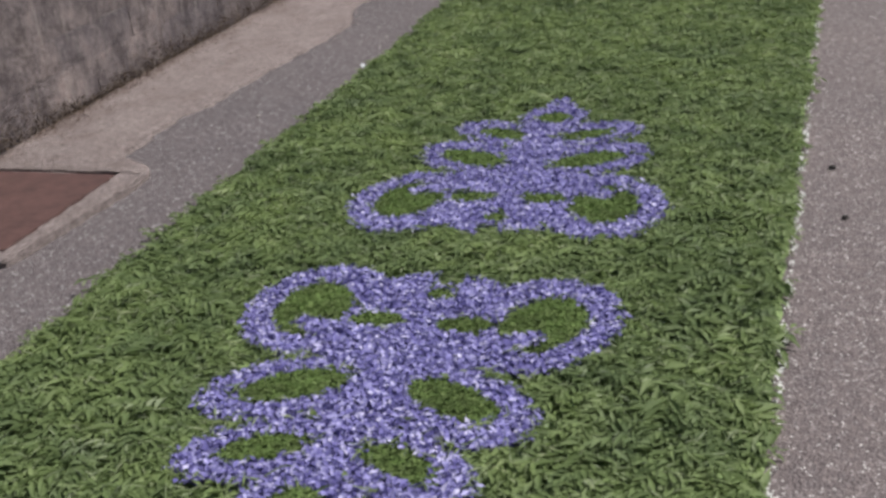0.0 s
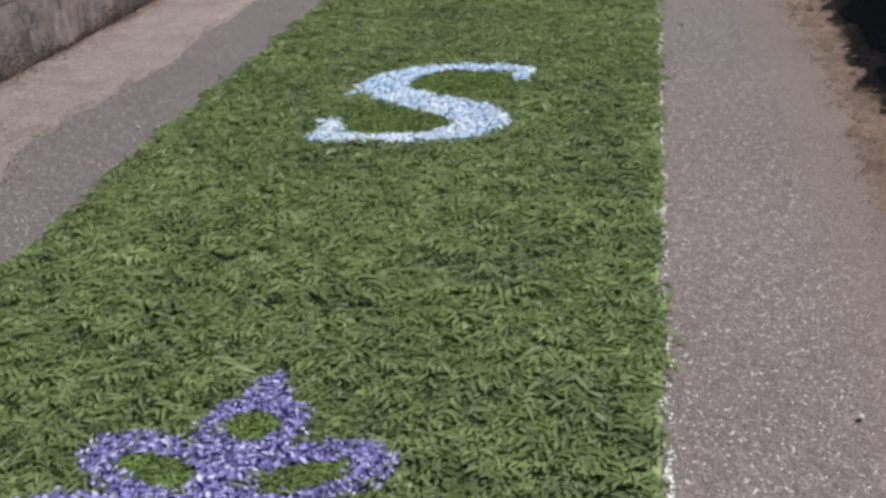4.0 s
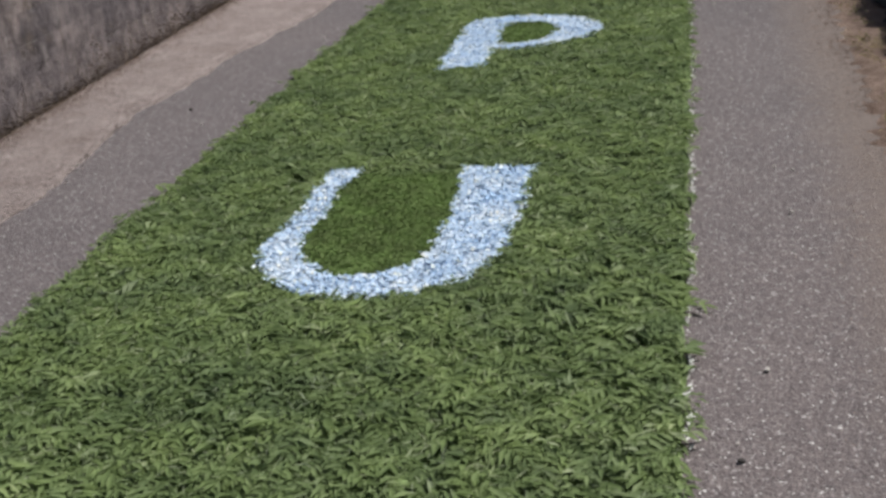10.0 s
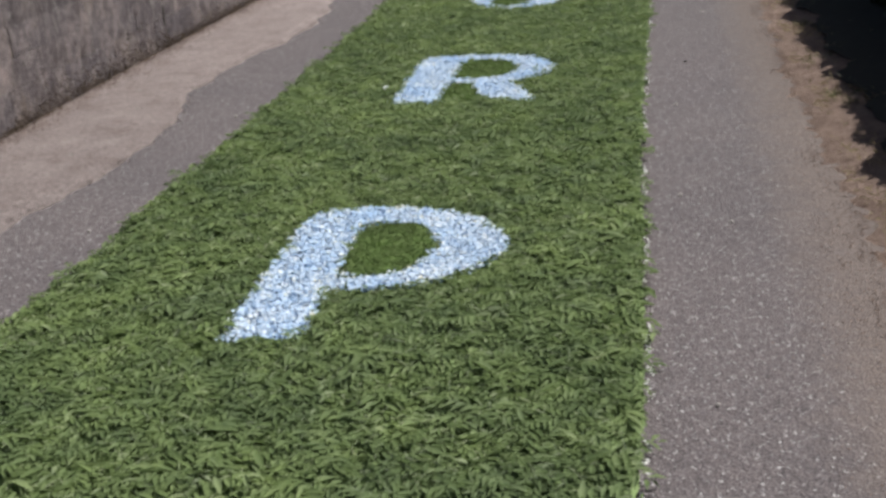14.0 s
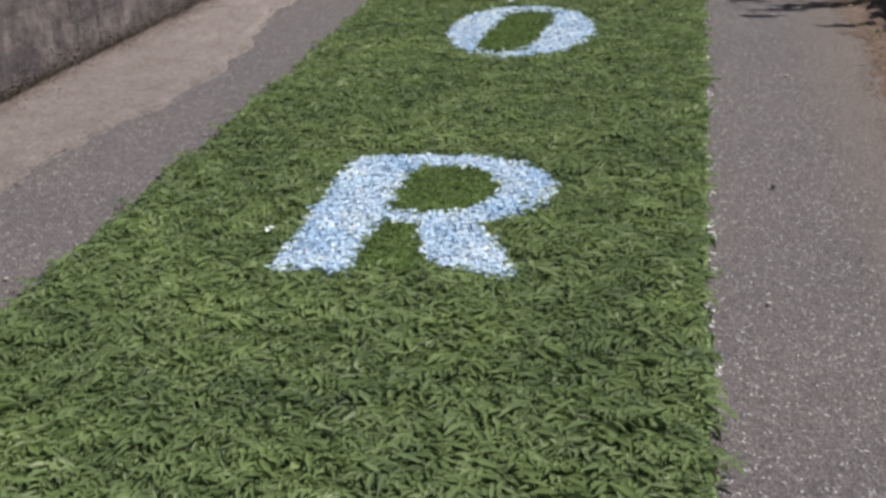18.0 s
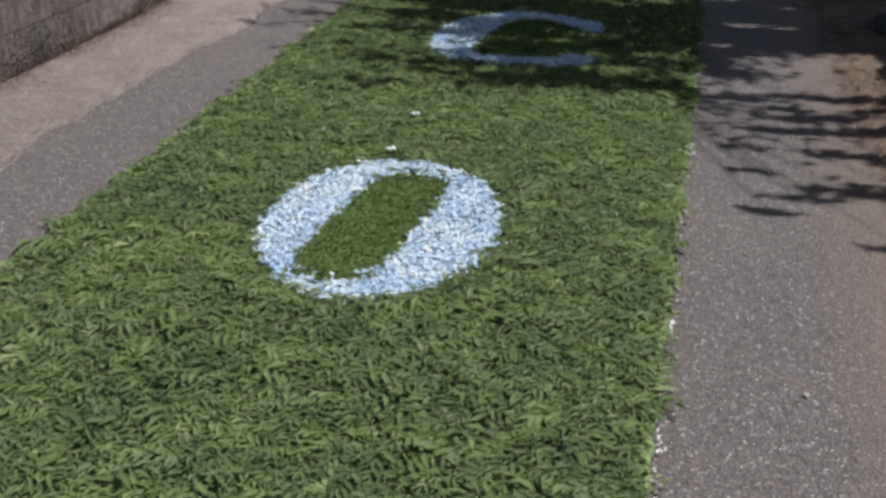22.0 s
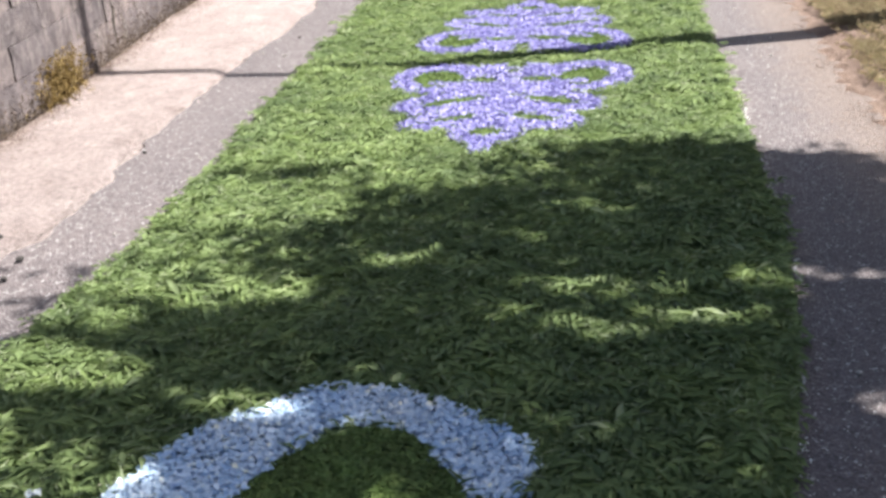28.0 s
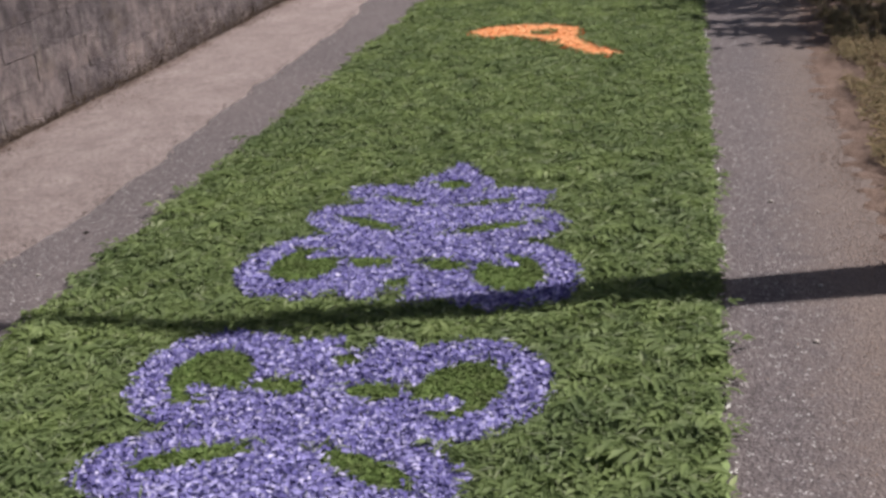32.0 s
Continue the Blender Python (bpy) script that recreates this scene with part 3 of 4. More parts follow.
def rosette(x, y, slim):
    """Half of a leafy rosette: big side loops at its foot, two tiers of leaves, a tip. The gaps are left green."""
    s = np.abs(x)
    body = np.maximum(oval(s, y, 0.315, 0.275, 0.222, 0.262, 14), oval(s, y, 0.225, 0.69, 0.225, 0.142, 26))
    body = np.maximum(body, np.maximum(oval(s, y, 0.18, 0.955, 0.195, 0.116, 26), oval(s, y, 0.0, 1.13, 0.135, 0.145)))
    body = np.maximum(body, stroke(s, y, [(0.0, 0.15, 0.26), (0.0, 0.5, 0.34), (0.0, 0.8, 0.22), (0.0, 1.1, 0.14), (0.0, 1.24, 0.13), (0.0, 1.36, 0.05)]))
    body = np.maximum(body, stroke(s, y, [(0.05, 0.20, 0.34), (0.15, 0.42, 0.24), (0.10, 0.5, 0.2)]))
    body = body + 0.045 * (1 - slim)
    for cx, cy, rx, ry, turn in rosette_gaps(slim):
        body = np.minimum(body, -oval(s, y, cx, cy, rx, ry, turn))
    body = np.maximum(body, hook(s, y))
    return np.minimum(body, np.where(y < 0.09, s - 0.042, 9))


def rosette_inlay(x, y, slim):
    s = np.abs(x)
    d = np.full(s.shape, -9.0)
    for cx, cy, rx, ry, turn in rosette_gaps(slim):
        d = np.maximum(d, oval(s, y, cx, cy, rx, ry, turn))
    return np.minimum(d, -hook(s, y))


def ornament(x, y):
    return rosette(x, y, 1.0)


def dense_ornament(x, y):
    return rosette(x, y, 0.64)


def skewed_ornament(x, y):
    return rosette(x, y + 0.09 * x, 0.55)


def orange_shape(x, y):
    d = stroke(x, y, [(-0.36, 0.68, 0.16), (-0.29, 0.70, 0.32), (-0.16, 0.73, 0.36), (-0.03, 0.69, 0.36), (0.05, 0.57, 0.26), (0.14, 0.42, 0.17), (0.26, 0.26, 0.13), (0.37, 0.13, 0.12), (0.43, 0.07, 0.11)])
    return np.minimum(np.minimum(d, -oval(x, y, -0.03, 0.65, 0.075, 0.065)), -oval(x, y, -0.13, 0.46, 0.075, 0.07))


# name, mask, foot x and y, turn in degrees, scale across and along (below 0: mirrored), material, label, category
FIGURES = [
    ("flower_rosette", ornament, (0.06, 3.565, -0.5, 1.0, -1.0), VIOLET, "violet petal rosette half with green leaf-shaped gaps", "flower rosette"),
    ("flower_rosette", ornament, (0.075, 3.81, 1.5, 1.0, 1.0), VIOLET, "violet petal rosette half pointing towards the letters", "flower rosette"),
    ("flower_letter", letter_s, (0.0, 7.00, 0, 1.0, 1.0), PALE, "letter S of pale blue petals on the leaf carpet", "flower letter"),
    ("flower_letter", letter_u, (0.0, 9.885, 0, 1.0, 1.0), PALE, "letter U of pale blue petals on the leaf carpet", "flower letter"),
    ("flower_letter", letter_p, (0.0, 12.485, 0, 1.0, 1.0), PALE, "letter P of pale blue petals on the leaf carpet", "flower letter"),
    ("flower_letter", letter_r, (0.0, 15.20, 0, 1.0, 1.0), PALE, "letter R of pale blue petals on the leaf carpet", "flower letter"),
    ("flower_letter", letter_o, (-0.045, 17.745, 0, 1.0, 1.02), PALE, "letter O of pale blue petals on the leaf carpet", "flower letter"),
    ("flower_letter", letter_c, (-0.10, 20.405, 2.0, 1.01, 1.08), PALE, "letter C of pale blue petals under tree shade", "flower letter"),
    ("flower_rosette", dense_ornament, (-0.365, 24.735, 7.5, 1.02, -0.96), VIOLET, "violet petal rosette half beside the tree shade", "flower rosette"),
    ("flower_rosette", skewed_ornament, (-0.40, 24.95, 10.0, 1.0, 0.93), VIOLET, "violet petal rosette half beyond the pole shadow", "flower rosette"),
    ("flower_figure", orange_shape, (-1.00, 28.06, 3.0, 1.08, 0.95), ORANGE, "orange petal figure with a dark rim on green leaves", "flower figure"),
]


def to_local(foot, x, y):
    c, s = math.cos(radians(foot[2])), math.sin(radians(foot[2]))
    dx, dy = x - foot[0], y - foot[1]
    return (dx * c + dy * s) / foot[3], (-dx * s + dy * c) / foot[4]


def to_world(foot, u, v):
    c, s = math.cos(radians(foot[2])), math.sin(radians(foot[2]))
    return foot[0] + u * foot[3] * c - v * foot[4] * s, foot[1] + u * foot[3] * s + v * foot[4] * c


# ---- leaves of the carpet ----
# the moss laid in the gaps of the figures: how many tufts, and where
GAPS = {
    ornament: (5000, lambda x, y: rosette_inlay(x, y, 1.0) > 0.002),
    dense_ornament: (3500, lambda x, y: rosette_inlay(x, y, 0.64) > 0.002),
    skewed_ornament: (3500, lambda x, y: rosette_inlay(x, y + 0.09 * x, 0.55) > 0.002),
    letter_o: (5500, lambda x, y: oval(x, y, 0.062, 0.57, 0.148, 0.475, -5, 4.0) > 0.004),
    letter_p: (4000, lambda x, y: (oval(x, y, 0.11, 0.73, 0.17, 0.27) > 0) & (letter_p(x, y) < 0)),
    letter_r: (5500, lambda x, y: ((oval(x, y, 0.11, 0.70, 0.21, 0.27) > 0) | ((oval(x, y, 0.03, 0.16, 0.12, 0.32) > 0) & (y > 0.01))) & (letter_r(x, y) < 0)),
    letter_u: (8000, lambda x, y: (oval(x, y, -0.07, 0.65, 0.30, 0.56, 0, 4) > 0) & (y < 1.06) & (letter_u(x, y) < 0)),
    letter_c: (7000, lambda x, y: (oval(x, y, 0.27, 0.55, 0.27, 0.44) > 0) & (letter_c(x, y) < 0)),
    letter_s: (6000, lambda x, y: ((oval(x, y, 0.12, 0.85, 0.32, 0.2, -20) > 0) | (oval(x, y, -0.1, 0.27, 0.3, 0.22, -20) > 0)) & (letter_s(x, y) < 0)),
}


def carpet_places(n, margin=0.012):
    """Places on the carpet outside the flower figures."""
    y = rng.uniform(C0, C1, n)
    u = rng.uniform(0, 1, n)
    lo, hi = EDGE_L + left_edge(y) - 0.015, EDGE_R + right_edge(y) - 0.018
    x = lo + (hi - lo) * u
    keep = np.ones(n, bool)
    for name, mask, foot, *_ in FIGURES:
        near = np.where(np.abs(y - foot[1] - 0.6 * foot[4]) < 1.1)[0]
        u_near, v_near = to_local(foot, x[near], y[near])
        taken = mask(u_near, v_near) > margin
        if mask in GAPS:
            taken |= GAPS[mask][1](u_near, v_near)
        keep[near[taken]] = False
    x, y, u = x[keep], y[keep], u[keep]
    return x, y, carpet_height(x, y, u)


def single_leaves(n, length, width, tilt, lift, tones=(0, 1)):
    x, y, z = carpet_places(n)
    v, f = blades(np.stack([x, y, z + rng.uniform(*lift, len(x))], -1), length, width, tilt)
    return v, f, np.repeat(rng.uniform(*tones, len(x)), 4)


def fronds(n, length, pairs, lift, margin=-0.006):
    """Sprigs: leaflets in pairs along a rib, one tone to a sprig."""
    x, y, z = carpet_places(n, margin)
    n = len(x)
    z = z + rng.uniform(*lift, n)
    yaw, rise, lean, L, shade = rng.uniform(0, 2 * np.pi, n), rng.normal(0.05, 0.16, n), rng.normal(0, 0.16, n), rng.uniform(*length, n), rng.beta(2.2, 2.2, n)
    out = []
    for k in range(2 * pairs + 1):
        side = 0 if k == 2 * pairs else (1 if k % 2 else -1)
        s = 0.9 if not side else (k // 2 + 0.6) / (pairs + 0.4)
        size = L * (0.30 if not side else 0.55 * (1.05 - 0.55 * s)) * rng.uniform(0.75, 1.15, n)
        turn = yaw + side * rng.uniform(0.65, 1.0, n)
        along = (s - 0.5) * L + np.cos(turn - yaw) * size * 0.5
        across = np.sin(turn - yaw) * size * 0.5
        c = np.stack([x + along * np.cos(yaw) - across * np.sin(yaw), y + along * np.sin(yaw) + across * np.cos(yaw), z + along * np.sin(rise) + across * np.sin(lean) + rng.uniform(0, 0.003, n)], -1)
        v, f = blades(c, size, size * rng.uniform(0.19, 0.32, n), 0.18, 0.25, turn)
        out.append((v, f, np.repeat(np.clip(shade + rng.normal(0, 0.05, n), 0, 1), 4)))
    return out


sprigs = [single_leaves(130000, (0.02, 0.055), (0.005, 0.012), 0.25, (0.002, 0.012)), *fronds(50000, (0.06, 0.12), 3, (0.004, 0.018)), *fronds(14000, (0.08, 0.13), 4, (0.012, 0.026), -0.025), single_leaves(40000, (0.035, 0.085), (0.004, 0.009), 0.3, (0.014, 0.028)), single_leaves(42000, (0.025, 0.07), (0.0025, 0.005), 0.35, (0.018, 0.030), (1.0, 1.6)), single_leaves(14000, (0.035, 0.070), (0.012, 0.022), 0.3, (0.012, 0.026), (0.3, 1.0)), *fronds(9000, (0.10, 0.16), 5, (0.016, 0.030), -0.04), single_leaves(60000, (0.03, 0.075), (0.003, 0.007), 0.28, (0.014, 0.030), (0.5, 1.15))]
tagged(part("leaves", mesh_of("leaves", *join(*[(v, f) for v, f, t in sprigs]), GREEN, np.concatenate([t for v, f, t in sprigs])), carpet), kind="stuff")

# ---- petals of the figures, and the moss in their gaps ----
for name, mask, foot, mat, label, category in FIGURES:
    fig = tagged(new(name, None), label, category, "letters of the carpet" if category == "flower letter" else ("rosettes of the carpet" if category == "flower rosette" else ""))
    fig.location = (foot[0], foot[1], 0)
    cell = 0.0125
    gx, gy = np.meshgrid(np.arange(-0.75, 0.75, cell), np.arange(-0.15, 1.5, cell))
    inside = mask(gx, gy) > 0.004
    jj, ii = np.where(inside)
    vx, vy = gx[jj, ii], gy[jj, ii]
    corners = [to_world(foot, vx + a * cell, vy + b * cell) for a, b in ((-0.5, -0.5), (0.5, -0.5), (0.5, 0.5), (-0.5, 0.5))]
    q = np.stack([np.stack([wx - foot[0], wy - foot[1], 0 * wx + 0.024], -1) for wx, wy in corners], 1).reshape(-1, 3)
    f = np.arange(len(vx))[:, None] * 4 + (np.array([0, 1, 2, 3]) if foot[4] > 0 else np.array([3, 2, 1, 0]))
    part("petal_bed", mesh_of("petal_bed", q, f, {PALE: PALE_BED, VIOLET: VIOLET_BED}.get(mat, mat)), fig)
    n = int(inside.sum() * cell * cell * 30000)
    px, py = rng.uniform(-0.75, 0.75, 6 * n), rng.uniform(-0.15, 1.5, 6 * n)
    rough = (0.3 if mat is VIOLET else 0.8) * (0.010 * np.sin(37 * px + 5 * np.sin(23 * py)) + 0.008 * np.sin(61 * py + 3)) + rng.normal(0, 0.006, 6 * n)
    ok = np.where(mask(px, py) + rough > 0.0)[0][:n]
    wx, wy = to_world(foot, px[ok], py[ok])
    c = np.stack([wx - foot[0], wy - foot[1], 0.028 + rng.uniform(0, 0.014, len(wx))], -1)
    size = (0.013, 0.026) if mat is PALE else (0.014, 0.030)
    tagged(part("petals", mesh_of("petals", *blades(c, size, (0.009, 0.017) if mat is PALE else (0.007, 0.014), 0.36 if mat is PALE else 0.45, 0.25, None, 0.15), mat), fig), kind="stuff")
    if mat is ORANGE:
        k = 5000
        px, py = rng.uniform(-0.6, 0.6, 40 * k), rng.uniform(-0.15, 1.1, 40 * k)
        d = mask(px, py)
        ok = np.where((d < 0.004) & (d > -0.022))[0][:k]
        wx, wy = to_world(foot, px[ok], py[ok])
        tagged(part("petal_rim", mesh_of("petal_rim", *blades(np.stack([wx - foot[0], wy - foot[1], 0.026 + rng.uniform(0, 0.01, len(ok))], -1), size, (0.008, 0.015), 0.4), ORANGE_RIM), fig, "dark orange rim"), kind="stuff")


def moss(n, foot, test):
    px, py = rng.uniform(-0.6, 0.6, 12 * n), rng.uniform(0, 1.3, 12 * n)
    ok = np.where(test(px, py))[0][:n]
    wx, wy = to_world(foot, px[ok], py[ok])
    return np.stack([wx, wy, 0.027 + rng.uniform(0, 0.012, len(ok))], -1)


gaps = [moss(int(2.6 * GAPS[mask][0]), foot, GAPS[mask][1]) for name, mask, foot, *_ in FIGURES if mask in GAPS]
tagged(part("moss_inlay", mesh_of("moss_inlay", *blades(np.concatenate(gaps), (0.014, 0.036), (0.004, 0.009), 0.25), MOSS), carpet, "fine olive moss"), kind="stuff")

# ---- chalk line at the carpet's edge ----
n = 11000
y = rng.uniform(C0, C1, n)
y = y[(wave(y, 31, ((0.6, 7.0), (0.6, 19.0), (0.4, 47.0))) + rng.normal(0, 0.5, len(y))) > np.interp(y, [0, 9, 13, 15, 32], [-0.25, -0.1, 0.4, 0.9, 0.9])]
x = EDGE_R + right_edge(y) + rng.normal(0.004, 0.0045, len(y))
tagged(new("chalk_line", mesh_of("chalk_line", *blades(np.stack([x, y, 0.008 + rng.uniform(0, 0.006, len(y))], -1), (0.006, 0.014), (0.004, 0.008), 0.2), CHALK)), "thin broken white chalk line at the carpet edge", "chalk line", kind="stuff")

# ---- drain cover by the wall ----
drain = tagged(new("drain_cover", None), "rusty red iron drain cover in a cement surround", "drain cover")
drain.location = (-1.83, 3.90, -0.020)


def slab(w, d, h, bev, mat, name, z=0.0):
    bm = bmesh.new()
    bmesh.ops.create_cube(bm, size=1)
    bmesh.ops.scale(bm, vec=(w, d, h), verts=bm.verts)
    bmesh.ops.translate(bm, vec=(0, 0, z + h / 2), verts=bm.verts)
    bmesh.ops.bevel(bm, geom=bm.edges[:] + bm.verts[:], offset=bev, segments=2, affect="EDGES")
    return from_bm(name, bm, mat)


def rough_slab(name, outline, h, mat, seed):
    """A flat cast piece with an uneven outline and a knocked top edge."""
    r = random.Random(seed)
    pts = []
    for (ax, ay), (bx, by) in zip(outline, outline[1:] + outline[:1]):
        k = max(2, int(math.hypot(bx - ax, by - ay) / 0.035))
        pts += [(ax + (bx - ax) * i / k + r.uniform(-0.006, 0.006), ay + (by - ay) * i / k + r.uniform(-0.006, 0.006)) for i in range(k)]
    cx, cy = sum(p[0] for p in pts) / len(pts), sum(p[1] for p in pts) / len(pts)
    bm = bmesh.new()
    low = [bm.verts.new((x, y, 0)) for x, y in pts]
    mid = [bm.verts.new((x, y, h * 0.75)) for x, y in pts]
    top = [bm.verts.new((x + (cx - x) * 0.03, y + (cy - y) * 0.03, h + r.uniform(-0.002, 0.002))) for x, y in pts]
    n = len(pts)
    for a, b in ((low, mid), (mid, top)):
        for i in range(n):
            bm.faces.new((a[i], a[(i + 1) % n], b[(i + 1) % n], b[i]))
    bm.faces.new(top)
    bmesh.ops.recalc_face_normals(bm, faces=bm.faces)
    return from_bm(name, bm, mat)


part("lid", slab(0.575, 0.70, 0.046, 0.006, LID, "lid"), drain, "red oxide iron lid")
part("surround", rough_slab("surround", [(-0.30, 0.356), (0.40, 0.356), (0.375, 0.44), (0.26, 0.50), (-0.30, 0.55)], 0.052, CEMENT, 3), drain)
part("surround", rough_slab("surround", [(0.293, 0.385), (0.293, -0.42), (0.345, -0.42), (0.38, -0.10), (0.415, 0.26), (0.405, 0.385)], 0.049, CEMENT, 4), drain)
part("surround", rough_slab("surround", [(-0.30, -0.356), (-0.30, -0.50), (0.286, -0.50), (0.286, -0.356)], 0.050, CEMENT, 5), drain)

# ---- dry grass on the verge ----
def dry_grass(n, y0, y1, start, spread, length, lift, need, label):
    y = rng.uniform(y0, y1, n)
    x = ROAD_R + verge_edge(y) + start + rng.gamma(1.8, spread / 1.6, n)
    tuft = wave(y, 41, ((0.6, 4.0), (0.6, 9.0))) + wave(x * 3 + y, 42)
    ok = (tuft + rng.normal(0, 0.5, n) > need) & (x < 3.6)
    c = np.stack([x[ok], y[ok], 0.040 + rng.uniform(*lift, ok.sum())], -1)
    return tagged(new("dry_grass", mesh_of("dry_grass", *blades(c, length, (0.0015, 0.0035), 0.5, 0.35), STRAW)), label, "dry grass", kind="stuff")


dry_grass(16000, 5, 23, 0.02, 0.16, (0.012, 0.045), (0, 0.02), 0.55, "short withered grass on the bare earth verge")
dry_grass(120000, 22.6, 31, 0.10, 0.50, (0.02, 0.07), (0, 0.02), -0.35, "thick straw-coloured grass on the earth verge")
weeds = np.random.default_rng(17)
y = weeds.uniform(5, 23, 36)
x = ROAD_R + verge_edge(y) + weeds.uniform(0.10, 0.28, 36)
at = np.repeat(np.stack([x, y, 0 * x + 0.05], -1), 14, 0) + weeds.normal(0, 1, (504, 3)) * (0.02, 0.02, 0.006)
tagged(new("verge_weeds", mesh_of("verge_weeds", *blades(at, (0.02, 0.045), (0.003, 0.007), 0.5), WEED)), "small dull green weeds on the bare earth verge", "weeds", kind="stuff")
n = 420
y = rng.uniform(24.5, 31, n)
x = ROAD_R + verge_edge(y) + 0.22 + rng.exponential(0.35, n)
stalks = []
for i in range(n):
    h, lean = rng.uniform(0.05, 0.18), rng.normal(0, 0.05, 2)
    stalks.append(tube([(x[i], y[i], 0.03), (x[i] + lean[0] * 0.3, y[i] + lean[1] * 0.3, 0.03 + h * 0.6), (x[i] + lean[0], y[i] + lean[1], 0.03 + h)], (0.0016, 0.0014, 0.003), 4))
tagged(new("tall_dry_grass", mesh_of("tall_dry_grass", *join(*stalks), STRAW)), "upright dry grass stalks on the verge", "dry grass", kind="stuff")


# ---- dark hedge beside the lane ----
def shrub(seed):
    r = np.random.default_rng(seed)
    ob = tagged(new("hedge_shrub", None), "dark evergreen hedge shrub in deep shade", "shrub", "hedge along the lane")
    n = 8500
    u, v, h = r.uniform(-1, 1, n), r.uniform(-1, 1, n), r.beta(1.2, 0.9, n)
    u = np.sign(u) * np.abs(u) ** 0.5
    wide = (0.52 + 0.03 * np.sin(5 * v + seed)) * (1 - 0.16 * h**3)
    c = np.stack([wide * u, 0.40 * v, 0.02 + (1.04 + 0.03 * np.sin(6 * v + 2 * seed)) * h], -1)
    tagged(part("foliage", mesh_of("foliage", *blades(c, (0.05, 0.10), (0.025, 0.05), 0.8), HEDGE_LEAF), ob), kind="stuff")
    stems = [tube([(0.1 * math.cos(k), 0.1 * math.sin(k), 0), (0.2 * math.cos(k), 0.2 * math.sin(k), 0.45), (0.34 * math.cos(k + 0.4), 0.34 * math.sin(k + 0.4), 0.95)], (0.022, 0.016, 0.006), 6) for k in (0.3, 2.2, 4.4)]
    for s in stems:
        part("stem", mesh_of("stem", *s, BARK), ob)
    return ob


shrubs = [shrub(s) for s in (1, 2, 3)]
k = 0
y = 6.6
while y < 21.8:
    m = pose(2.98 + 0.03 * math.sin(y * 2.1), y, 0.04, 0, 0, 180 * (k % 2))
    if k < 3:
        shrubs[k].matrix_basis = m
    else:
        copy_thing(shrubs[k % 3], m)
    if k % 2:
        copy_thing(shrubs[(k + 1) % 3], pose(3.75, y + 0.4, 0.1, 0, 0, 90 * (k % 4)))
    y += 0.52
    k += 1
# dark sheet that deepens the hedge's shade on the ground by its colour
litter = sheet("shade_soil", 2.0, 4.5, 6.0, 22.2, 30, 160, lambda x, y, u: 0.050 + 0.10 * u + 0.006 * np.sin(31 * x + 4 * np.sin(13 * y)), SHADE_BLACK, lambda y: 0.07 * wave(y, 51))
tagged(new("hedge_shade_sheet", litter), "near-black sheet painting the deep shade under the hedge", "soil", kind="structure")


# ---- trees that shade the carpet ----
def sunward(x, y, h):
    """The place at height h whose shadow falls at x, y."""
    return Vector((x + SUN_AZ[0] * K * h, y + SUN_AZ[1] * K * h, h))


def tree(seed, base, sprays, boughs, per, leaf, gaps=()):
    """A tapered trunk, limbs that reach for the sprays, and a crown of many small leaves; boughs are far-reaching twigs with a tuft each."""
    r = np.random.default_rng(seed)
    ob = tagged(new("tree", None), "broadleaf tree with an open leafy crown beside the lane", "tree", "trees by the lane")
    ob.location = base
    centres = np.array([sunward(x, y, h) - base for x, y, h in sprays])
    heart = centres.mean(0)
    fork = (0.35 * heart[0], 0.35 * heart[1], 0.62 * heart[2])
    part("trunk", mesh_of("trunk", *tube([(0, 0, -0.1), (0.05, 0.03, 0.8), (0.15 * heart[0], 0.12 * heart[1], 0.38 * heart[2]), fork], (0.17, 0.13, 0.115, 0.09), 12), BARK), ob)
    for i in range(0, len(centres), 14):
        c = centres[i]
        m = (np.array(fork) + c) / 2 + r.normal(0, 0.12, 3) + (0, 0, 0.15)
        part("limb", mesh_of("limb", *tube([fork, m, c], (0.045, 0.026, 0.006), 6), BARK), ob)
    pts = [np.concatenate([c + r.normal(0, 1, (per, 3)) * (0.21, 0.055, 0.05) for c in centres])]
    high = pts[0][:, 2] + base[2]
    sx, sy = pts[0][:, 0] + base[0] - SUN_AZ[0] * K * high, pts[0][:, 1] + base[1] - SUN_AZ[1] * K * high
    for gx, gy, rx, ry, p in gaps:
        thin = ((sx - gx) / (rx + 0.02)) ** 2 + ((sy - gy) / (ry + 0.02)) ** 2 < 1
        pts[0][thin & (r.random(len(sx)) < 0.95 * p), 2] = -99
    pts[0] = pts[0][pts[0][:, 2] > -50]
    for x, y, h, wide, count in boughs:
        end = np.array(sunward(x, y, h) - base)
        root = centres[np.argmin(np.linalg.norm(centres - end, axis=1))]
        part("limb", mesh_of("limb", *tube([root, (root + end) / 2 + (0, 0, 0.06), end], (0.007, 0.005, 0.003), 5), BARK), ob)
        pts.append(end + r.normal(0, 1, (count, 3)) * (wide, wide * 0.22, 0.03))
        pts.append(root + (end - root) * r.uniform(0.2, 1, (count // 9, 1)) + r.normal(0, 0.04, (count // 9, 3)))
    tagged(part("crown", mesh_of("crown", *blades(np.concatenate(pts), leaf, (leaf[0] * 0.55, leaf[1] * 0.55), 0.5), TREE_LEAF), ob), kind="stuff")
    return ob


